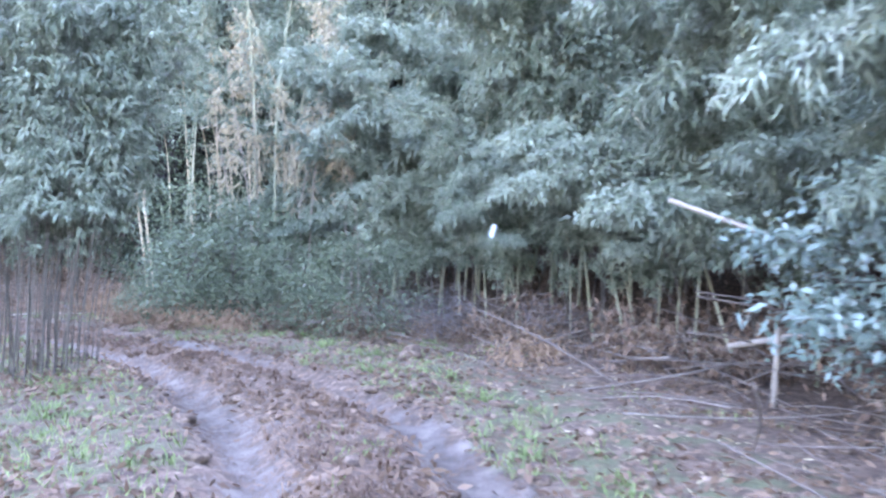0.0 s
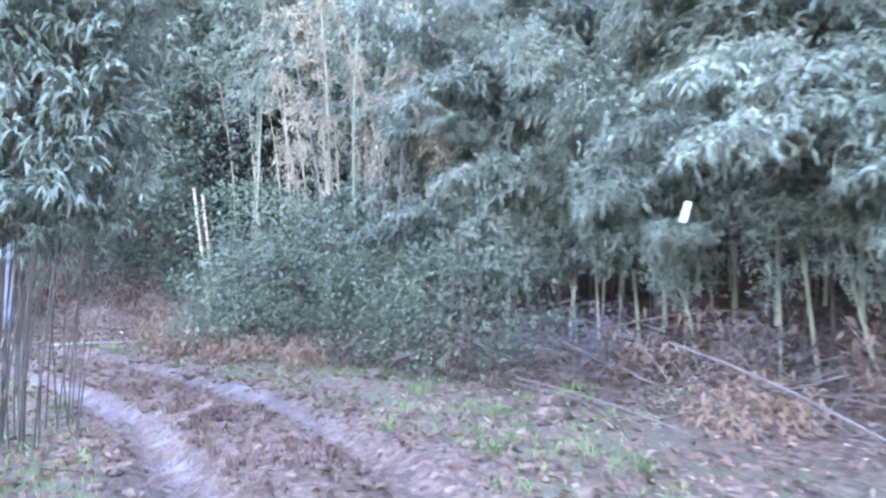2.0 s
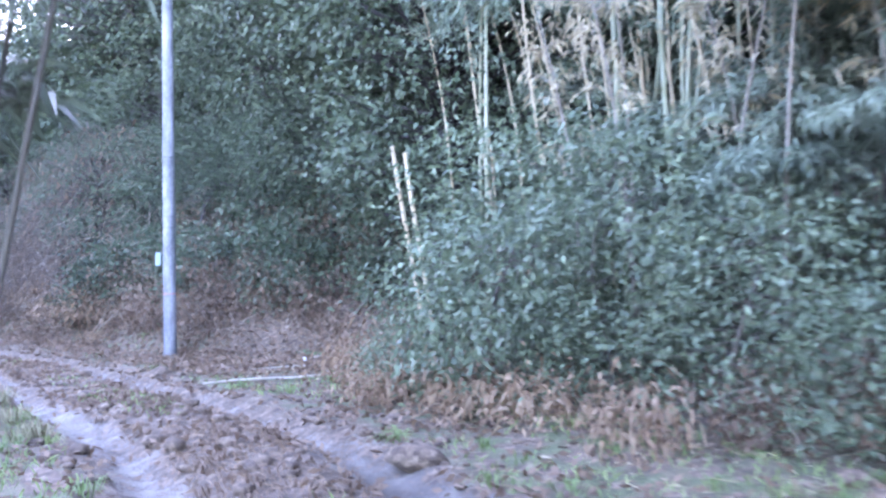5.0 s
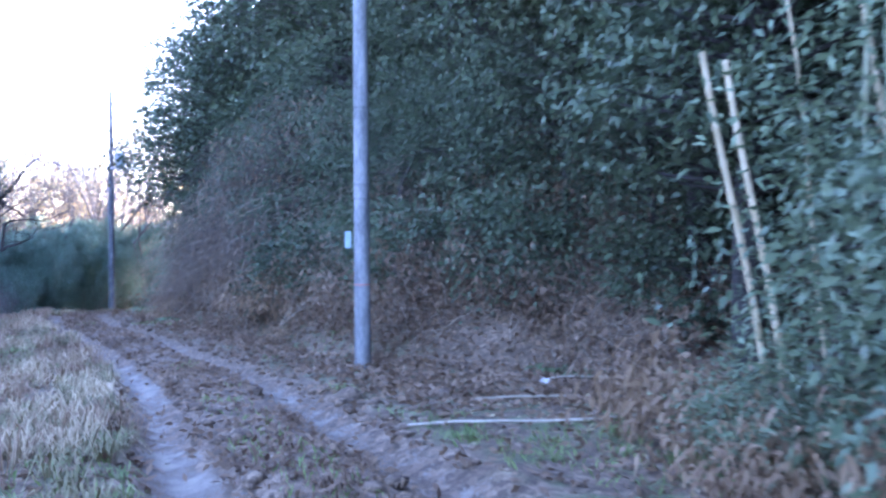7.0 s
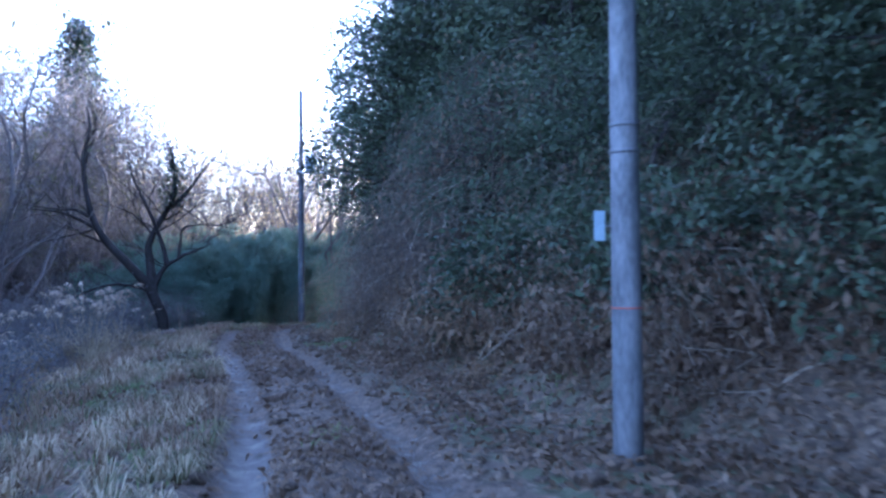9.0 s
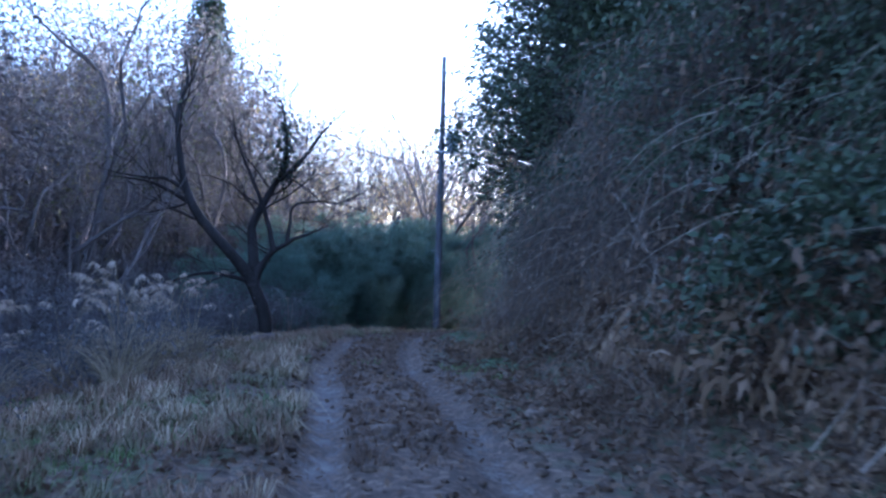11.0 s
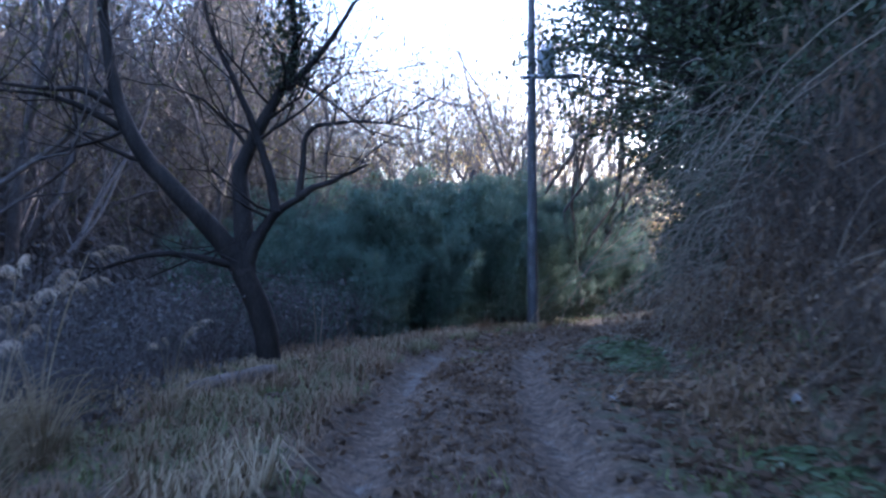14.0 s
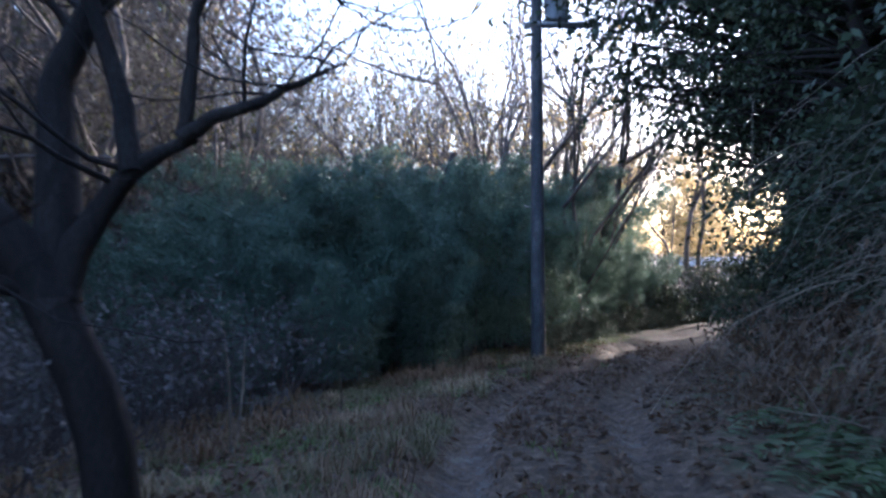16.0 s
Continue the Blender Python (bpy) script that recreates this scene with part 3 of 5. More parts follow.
def near_clump():
    """The clump of thin canes at the left of the track."""
    thin = [bamboo(DARK_CULM, BAMBOO_LEAF, "thin dark bamboo cane in a dense clump", "cane clump", length=L, radius=0.0082, arch=a, first=0.36, branches=46, per=28,
                   leaf_len=0.13, leaf_w=0.022, reach=0.5, node=True, stem_sides=5) for L, a in ((4.8, 0.3), (5.4, 0.45), (4.4, 0.25), (5.8, 0.3))]
    spots = []
    for _ in range(74):
        r, a = 0.58 * math.sqrt(rng.random()), rng.uniform(0, 2 * np.pi)
        spots.append((-3.81 + 1.3 * r * math.cos(a), 8.57 + 1.1 * r * math.sin(a), math.degrees(a) + rng.uniform(-60, 60), rng.uniform(-4, 8), rng.uniform(0.8, 1.1)))
    plant_out(thin, spots)


near_clump()


def shrubs():
    dense = [leafy_tree("shrub", "rounded evergreen shrub with small glossy leaves", "shrub", SHRUB_LEAF, "shrubs under the bamboo", DARK_CULM, height_m=h, trunk_r=0.03, crown_r=r,
                        crown_low=0.14, clumps=40, per=95, leaf_len=0.085, leaf_w=0.034, sigma=0.26) for h, r in ((2.4, 1.0), (2.0, 1.1), (1.5, 0.8))]
    spots = []
    for x, y, k in ((-6.11, 16.05, 0.5), (-5.3, 16.05, 0.95), (-4.62, 15.36, 1.12), (-3.7, 14.9, 1.01), (-2.78, 14.32, 0.84), (-1.62, 13.4, 0.67), (-5.08, 17.2, 1.29), (-3.81, 16.28, 1.23), (-2.43, 15.24, 1.12), (-5.76, 18.0, 0.9), (-0.59, 12.37, 0.84), (-6.28, 15.65, 0.47)):
        spots.append((x, y, rng.uniform(0, 360), rng.uniform(-5, 5), k))
    plant_out(dense, spots)
    pale = leafy_tree("shrub", "pale blue-green broad-leaved shrub over the fallen bamboo", "shrub", PALE_LEAF, "", DARK_CULM, height_m=2.2, trunk_r=0.03, crown_r=0.85, crown_low=0.3,
                      clumps=40, per=80, leaf_len=0.105, leaf_w=0.046, sigma=0.2)
    plant_out([pale], [(4.92, 6.15, 40, 0, 1.0)])


shrubs()


def cut_posts():
    """Two pale cut culms that lean out of the shrub."""
    base = thing("cut_bamboo", Matrix(), "pair of cut tan bamboo culms leaning out of the shrub", "bamboo")
    for dx, top in ((0.0, 3.2), (0.13, 3.1)):
        g = Geo()
        a = np.array([-6.79 + dx, 17.16, -1.05])
        b = np.array([-7.39 + dx * 1.5, 17.38, -1.05 + top])
        tt = np.repeat(np.linspace(0, 1, 11), 3) + np.tile([-0.006, 0, 0.006], 11)
        rr = np.tile([0.028, 0.034, 0.028], 11)
        tube(g, a + (b - a) * tt[:, None] + 0.02 * np.sin(tt * 5)[:, None], rr, 8, True)
        part("culm", g, TAN_CULM, base, smooth=True)


cut_posts()


def fallen():
    """Dead canes strewn and stacked under the thicket."""
    kinds = []
    for L, r in ((3.4, 0.008), (2.4, 0.006), (2.8, 0.011), (1.6, 0.005), (3.6, 0.014)):
        g = Geo()
        t = np.linspace(-0.5, 0.5, 9)
        tube(g, np.stack([t * L, 0.05 * np.sin(t * 6) * L / 3, 0.03 * np.cos(t * 5)], -1), r * np.linspace(1.1, 0.6, 9), 6, True)
        kinds.append(g.mesh("fallen_cane", True))
        kinds[-1].materials.append(BROWN_CANE)
    for i in range(215):
        s = rng.uniform(-5.5, 9.5)
        lat = rng.uniform(np.interp(s, [2, 6], [2.75, 3.3]), 5.9)
        x, y = road_point(s, lat)
        k = kinds[rng.integers(0, 5)] if i % 3 else kinds[rng.integers(0, 2)]
        x2, y2 = road_point(s + 1, lat)
        turn = math.degrees(math.atan2(y2 - y, x2 - x)) + rng.normal() * 38
        ob = lone("fallen_cane", k, DRY_CULM, Matrix.Translation(on(x, y, rng.uniform(0.02, 0.55) * min(1, (lat - 3.0) * 0.7))) @ pose(0, 0, 0, rng.uniform(0, 360), rng.normal() * 11, turn),
                  "dead grey-brown bamboo cane lying in a heap", "bamboo cane", "fallen canes")
    # single thicker culms that stand out of the heap
    for (a, b, r) in (((1.73, 10.04, -0.57), (5.73, 8.52, -0.43), 0.038),
                      ((3.42, 7.54, 1.68), (4.35, 7.25, 1.35), 0.034),
                      ((4.21, 8.21, 0.23), (5.62, 7.77, 0.63), 0.045),
                      ((3.9, 8.81, -0.4), (5.5, 8.46, -0.34), 0.02),
                      ((3.77, 7.8, 0.8), (4.7, 7.6, 0.72), 0.013),
                      ((3.78, 7.84, 0.75), (4.7, 7.66, 0.66), 0.013),
                      ((4.18, 8.57, -0.32), (5.16, 8.0, 0.31), 0.012),
                      ((4.53, 7.68, -0.55), (4.55, 7.71, 0.49), 0.039),
                      ((2.4, 9.15, -0.49), (4.47, 9.04, 0.43), 0.013),
                      ((2.05, 9.38, -0.49), (3.9, 9.26, 0.2), 0.011)):
        g = Geo()
        a, b = np.array(a), np.array(b)
        tt = np.repeat(np.linspace(0, 1, 7), 3) + np.tile([-0.01, 0, 0.01], 7)
        r = r * 0.7
        tube(g, (b - a) * tt[:, None], np.tile([r, r * 1.15, r], 7), 8, True)
        lone("fallen_bamboo", g, BROWN_CANE if r < 0.02 else DRY_CULM, Matrix.Translation(a), "thick pale bamboo culm caught in the brushwood", "bamboo", "thick fallen culms", smooth=True)


fallen()


def scrap():
    bm = bmesh.new()
    bmesh.ops.create_grid(bm, x_segments=4, y_segments=8, size=0.5)
    for v in bm.verts:
        v.co.x *= 0.055 * (1 - 0.35 * abs(v.co.y))
        v.co.y *= 0.16
        v.co.z = 0.015 * math.sin(v.co.y * 25) + 0.01 * math.sin(v.co.x * 60)
    bmesh.ops.solidify(bm, geom=bm.faces[:], thickness=0.002)
    lone("plastic_scrap", bm, WHITE, Matrix.Translation((1.59, 9.63, 1.34)) @ pose(0, 0, 0, 80, 12, 15), "white scrap of plastic film caught in the bamboo", "litter", smooth=True)


scrap()


# ---- poles ----
def ring_mesh(profile, sides=20):
    """A turned shape from (radius, height) pairs."""
    g = Geo()
    tube(g, [(0, 0, h) for r, h in profile], [r for r, h in profile], sides, True)
    return g


def utility_pole(x, y, tall, r0, r1, label):
    root = thing("utility_pole", Matrix.Translation(on(x, y, -0.02)), label, "utility pole")
    part("shaft", ring_mesh([(r0 + (r1 - r0) * k / 12, -0.3 + (tall + 0.3) * k / 12) for k in range(13)], 28), POLE_MAT, root, smooth=True)
    part("cap", ring_mesh([(r1 * 1.06, tall - 0.02), (r1 * 1.06, tall + 0.03), (r1 * 0.5, tall + 0.06)], 20), STEEL, root, "steel cap")
    return root


def bolt_steps(root, r_at, zs, turn=0.0):
    for k, z in enumerate(zs):
        g = Geo()
        a = turn + (0 if k % 2 else math.pi)
        r = r_at(z)
        d = np.array([math.cos(a), math.sin(a), 0])
        tube(g, [d * (r - 0.01) + (0, 0, z), d * (r + 0.12) + (0, 0, z), d * (r + 0.14) + (0, 0, z + 0.03)], [0.009, 0.009, 0.009], 6, True)
        part("step_bolt", g, STEEL, root)


def pole_near():
    root = utility_pole(-12.65, 18.37, 9.0, 0.115, 0.08, "bare blue-grey concrete utility pole at the foot of the hill")
    for z in (2.35, 2.55, 3.6):
        r = 0.115 - 0.004 * z
        part("band", ring_mesh([(r + 0.004, z), (r + 0.005, z + 0.03)], 24), POLE_MAT, root, "rusty steel strap")
    part("cord", ring_mesh([(0.113, 1.19), (0.116, 1.197), (0.113, 1.204)], 24), RED_CORD, root, "faded red cord")
    plate = thing("number_plate", Matrix.Translation((-12.79, 18.24, -1.05 + 1.74)) @ pose(0, 0, 0, 0, 0, 58), "small pale-blue plate on a bracket of the pole", "sign")
    bm = bmesh.new()
    bmesh.ops.create_cube(bm, size=1.0, matrix=Matrix.Diagonal((0.085, 0.012, 0.23, 1)))
    bmesh.ops.bevel(bm, geom=bm.edges[:], offset=0.004, segments=2, affect="EDGES")
    part("plate", bm, PLATE, plate)
    g = Geo()
    tube(g, [(0.0, 0.006, 0.0), (0.06, 0.015, 0.0), (0.14, 0.03, 0.0)], [0.006, 0.006, 0.006], 6, True)
    part("bracket", g, STEEL, plate)


pole_near()


def pole_far():
    root = utility_pole(-40.16, 28.39, 10.3, 0.15, 0.09, "grey utility pole with a transformer in front of the bamboo grove")
    bolt_steps(root, lambda z: 0.15 - 0.006 * z, [2.2 + 0.45 * k for k in range(13)], 0.6)
    arm = Geo()
    across = np.array([math.cos(radians(66)), math.sin(radians(66)), 0])
    z = 6.75
    for dy in (-0.1, 0.1):
        off = np.array([-across[1], across[0], 0]) * dy
        tube(arm, [across * -0.25 + off + (0, 0, z), across * 1.3 + off + (0, 0, z)], [0.045, 0.045], 4, True)
    cross = part("crossarm", arm, STEEL, root, "steel platform arm")
    tank = part("transformer", ring_mesh([(0.2, z + 0.06), (0.235, z + 0.1), (0.235, z + 0.62), (0.25, z + 0.64), (0.25, z + 0.7), (0.12, z + 0.74)], 24), TANK, root, "grey-blue transformer tank", True)
    tank.location = across * 0.4
    for k in (-0.1, 0.1):
        b = part("bushing", ring_mesh([(0.03, z + 0.72), (0.045, z + 0.76), (0.03, z + 0.79), (0.045, z + 0.82), (0.02, z + 0.9)], 12), PORCELAIN, tank, "white porcelain bushing")
        b.location = across * k
    for d in (0.95, 1.22):
        ins = part("insulator", ring_mesh([(0.015, z), (0.015, z + 0.12), (0.05, z + 0.14), (0.03, z + 0.19), (0.05, z + 0.21), (0.02, z + 0.28)], 12), PORCELAIN, root, "porcelain insulator")
        ins.location = across * d
    top_arm = Geo()
    tube(top_arm, [across * -0.12 + np.array([0, 0, 9.75]), across * 0.95 + np.array([0, 0, 9.75])], [0.035, 0.035], 4, True)
    part("crossarm", top_arm, STEEL, root, "short steel top arm")
    for d in (0.55, 0.88):
        ins = part("insulator", ring_mesh([(0.015, 9.76), (0.015, 9.86), (0.05, 9.88), (0.03, 9.93), (0.02, 9.98)], 12), PORCELAIN, root, "porcelain insulator")
        ins.location = across * d
    strap = Geo()
    tube(strap, [across * 0.05 + (0, 0, z - 0.8), across * 0.9 + (0, 0, z)], [0.02, 0.02], 5, True)
    part("brace", strap, STEEL, root)


pole_far()


# ---- the wooded hill on the right ----
def hill():
    kinds = [leafy_tree("evergreen_tree", "dark evergreen broad-leaved tree on the hillside", "tree", EVERGREEN, "hillside trees", height_m=h, trunk_r=0.11, crown_r=r, crown_low=low, clumps=c, per=120,
                        leaf_len=0.13, leaf_w=0.05, sigma=0.4) for h, r, low, c in ((5.5, 2.0, 0.05, 66), (6.5, 2.2, 0.08, 72), (5.0, 1.9, 0.04, 60), (7.5, 2.4, 0.12, 78))]
    back = [leafy_tree("evergreen_tree", "dark evergreen tree higher up the hillside, also added elsewhere to block light", "tree", EVERGREEN, "trees up the hill", height_m=h, trunk_r=0.12, crown_r=r, crown_low=low, clumps=58, per=40,
                       leaf_len=0.24, leaf_w=0.125, sigma=0.45) for h, r, low in ((5.5, 2.1, 0.06), (6.5, 2.3, 0.1), (7.5, 2.5, 0.12))]
    near_spots, back_spots = [], []
    for s in np.arange(14.8, 47, 1.6):
        for lat, k in ((4.6 if s < 27 else 5.9, 0.62), (6.4 if s < 27 else 7.4, 0.85), (8.8, 1.05), (12.5, 1.3)):
            x, y = road_point(s + rng.uniform(-0.6, 0.6), lat + rng.uniform(-0.5, 0.5) + np.interp(s, [14.8, 17.5, 19, 24], [2.2, 1.0, 0.4, 0]))
            (near_spots if lat < 7 else back_spots).append((x, y, rng.uniform(0, 360), rng.uniform(-8, 8), k * rng.uniform(0.85, 1.15)))
    # behind the bamboo and round the dark hollow
    for s in np.arange(-11, 17, 1.8):
        for lat, k in ((12.0, 1.2), (15.5, 1.65), (20.0, 2.0)):
            x, y = road_point(s + rng.uniform(-0.8, 0.8), lat + rng.uniform(-0.8, 0.8))
            back_spots.append((x, y, rng.uniform(0, 360), rng.uniform(-8, 8), k * rng.uniform(0.85, 1.15)))
    for x, y, k in ((-11.3, 21.4, 0.7), (-6.2, 21.6, 1.0), (-8.6, 24.0, 1.2), (-10.6, 24.6, 1.2), (-12.3, 22.6, 1.0), (-7.4, 25.5, 1.3)):
        near_spots.append((x, y, rng.uniform(0, 360), rng.uniform(-8, 8), k))
    plant_out(kinds, near_spots)
    # added out of sight behind the great trees, so the bend gets no sun
    for _ in range(9):
        back_spots.append((rng.uniform(-48, -34), rng.uniform(44, 52), rng.uniform(0, 360), 0, rng.uniform(1.3, 1.6)))
    for x, y in ((8.5, 21.5), (5.0, 22.5), (11.0, 18.5), (1.5, 23.0), (7.0, 26.0), (3.0, 27.0), (-2.0, 26.5), (12.0, 23.0), (15.0, 19.0), (-6.0, 28.5), (13.5, 14.0)):
        back_spots.append((x, y, rng.uniform(0, 360), 0, 2.1))
    # added unseen trees behind the start and beyond the left field hold back skylight
    for i in range(34):
        s = -26 + i * 1.3
        x, y = road_point(s, -rng.uniform(17, 20) - 3.5 * (i % 2) - np.interp(s, [-26, 4, 18], [0, 0, 6]))
        back_spots.append((x, y, rng.uniform(0, 360), rng.uniform(-4, 4), rng.uniform(0.8, 1.1)))
    for i in range(14):
        a = radians(180 + i * 13.8)
        back_spots.append((3.5 + 21 * math.cos(a), -12 + 15 * math.sin(a), rng.uniform(0, 360), 0, rng.uniform(0.8, 1.1)))
    plant_out(back, back_spots)
    low = [leafy_tree("bank_shrub", "dark shrub on the steep bank", "shrub", EVERGREEN, "bank shrubs", height_m=h, trunk_r=0.03, crown_r=r, crown_low=0.06, clumps=30, per=66,
                      leaf_len=0.11, leaf_w=0.052, sigma=0.22) for h, r in ((1.5, 0.8), (2.0, 0.95))]
    spots = []
    for s in np.arange(15.0, 57, 0.85):
        for lat in (3.0, 4.3) if s < 25 else (4.6,) if s < 46 else (3.4, 4.3):
            x, y = road_point(s + rng.uniform(-0.3, 0.3), lat + rng.uniform(-0.3, 0.5) + np.interp(s, [15, 18, 22, 25], [2.4, 1.1, 0.7, 0.1]))
            spots.append((x, y, rng.uniform(0, 360), rng.uniform(-12, 12), rng.uniform(0.6, 1.1)))
    plant_out(low, spots)
    # great trees at the end of the hill, against the sky; further copies only add shade
    end = [leafy_tree("great_evergreen", "great dark evergreen tree at the end of the hill, also added elsewhere for shade", "tree", EVERGREEN, "trees at the bend", height_m=h, trunk_r=0.3, crown_r=3.6, crown_low=0.3, clumps=180, per=84,
                      leaf_len=0.2, leaf_w=0.1, sigma=0.5, split=True) for h in (14.0, 12.0)]
    plant_out(end, [(-39.2, 35.0, 0, 0, 1.0), (-37.0, 32.2, 60, 0, 0.9), (-34.8, 31.4, 90, 0, 0.8), (-33.0, 30.8, 120, 0, 0.9), (-37.0, 37.5, 200, 0, 1.1), (-29.5, 29.0, 250, 0, 0.95), (-40.3, 38.2, 20, 0, 0.9),
                    # these five are added farther back to block the low sun from the grove
                    (-43.2, 43.4, 40, 0, 0.8), (-41.0, 47.5, 220, 0, 0.95), (-38.5, 43.0, 300, 0, 1.0), (-35.5, 42.0, 150, 0, 1.0), (-33.0, 39.0, 80, 0, 1.0),
                    # added over the hollow: their crowns roof it against the sky and darken it
                    (-8.2, 24.6, 30, 0, 0.85), (-5.4, 23.6, 170, 0, 0.9), (-11.2, 25.2, 270, 0, 0.85), (-8.6, 21.6, 80, 0, 0.75), (-7.0, 20.6, 310, 0, 0.7), (-10.4, 22.2, 200, 0, 0.7), (-9.0, 21.0, 130, 0, 0.7), (-7.6, 18.9, 250, 0, 0.6)])
    # added row up the slope, screening sky light from the bank below
    for s in np.arange(13.2, 31, 2.3):
        x, y = road_point(s, 7.4 + rng.uniform(-0.5, 0.6) + (1.2 if s < 14 else 0))
        ob = copy_thing(end[int(s) % 2], Matrix.Translation(on(x, y, -0.05)) @ pose(0, 0, 0, 0, 0, rng.uniform(0, 360)))
        ob.scale = (0.8, 0.8, 0.8)
    broad = [leafy_tree("great_evergreen", "dense dark evergreen tree leaning over the bend", "tree", EVERGREEN, "trees at the bend", height_m=h, trunk_r=0.22, crown_r=2.7, crown_low=0.13, clumps=120, per=66,
                        leaf_len=0.14, leaf_w=0.07, sigma=0.4, split=True) for h in (10.5, 9.0)]
    plant_out(broad, [(-36.3, 31.9, 0, 0, 1.0), (-33.8, 29.7, 120, 0, 0.8), (-38.2, 34.6, 240, 0, 0.95)])
    spots = []
    for s in np.arange(37.5, 64, 0.7):
        for lat in (2.7, 3.8, 5.0, 6.4) if s > 45 else (3.5, 4.6, 5.8):
            x, y = road_point(s + rng.uniform(-0.3, 0.3), lat + rng.uniform(-0.3, 0.4))
            spots.append((x, y, rng.uniform(0, 360), rng.uniform(-12, 12), rng.uniform(0.7, 1.2) * np.interp(lat, [2.7, 6], [0.75, 1.25])))
    for s in np.arange(57, 68, 0.7):
        x, y = road_point(s, -rng.uniform(2.3, 3.4))
        spots.append((x, y, rng.uniform(0, 360), rng.uniform(-12, 12), rng.uniform(0.8, 1.2)))
    for s in np.arange(47, 61, 0.6):
        x, y = road_point(s, -rng.uniform(1.9, 2.4))
        if math.hypot(x + 40.16, y - 28.39) > 0.6:
            spots.append((x, y, rng.uniform(0, 360), rng.uniform(-12, 12), rng.uniform(0.3, 0.5)))
    for m_x, m_y, turn, tilt, k in spots:
        ob = copy_thing(low[int(turn) % 2], Matrix.Translation(on(m_x, m_y, -0.05)) @ pose(0, 0, 0, 0, tilt, turn))
        ob.scale = (k, k, k)


hill()


def vines():
    """Tangles of pale dry vines and twigs hanging down the bank."""
    kinds = []
    for _ in range(4):
        g = Geo()
        for _ in range(64):
            p = np.array([rng.normal() * 0.7, rng.normal() * 0.35, rng.uniform(0.2, 2.2)])
            out = np.array([rng.normal() * 0.8, -abs(rng.normal()) * 0.6 - 0.2, rng.uniform(-0.4, 0.5)])
            L = rng.uniform(0.3, 0.95)
            t = np.linspace(0, 1, 7)[:, None]
            pts = p + out * L * t + np.array([0, 0, -1.0]) * L * rng.uniform(0.4, 1.1) * t ** 2 + np.cumsum(rng.normal(size=(7, 3)) * 0.022, axis=0)
            tube(g, pts, 0.0042 * rng.uniform(0.5, 1.4) * np.linspace(1, 0.5, 7), 3)
        me = g.mesh("dry_vines")
        me.materials.append(VINE)
        kinds.append(me)
    for s in [*np.arange(20.5, 49, 1.05), 61, 62, 63, 64, 65, 66, 67]:
        lat = rng.uniform(2.8, 4.3) + np.interp(s, [19, 22, 25], [0.8, 0.4, 0])
        if s > 60:
            s, lat = 33.6 + (s - 60) * 0.45, rng.uniform(2.5, 3.1)
        x, y = road_point(s, lat)
        x2, y2 = road_point(s, lat - 1)
        turn = math.degrees(math.atan2(y2 - y, x2 - x)) + 90 + rng.uniform(-25, 25)
        ob = lone("dry_vines", kinds[rng.integers(0, 4)], VINE, Matrix.Translation(on(x, y)) @ pose(0, 0, 0, 0, 0, turn), "tangle of pale dry vines hanging on the bank", "vines", "dry vines", "stuff")
        ob.scale = (1, 1, rng.uniform(0.6, 1.3))


vines()


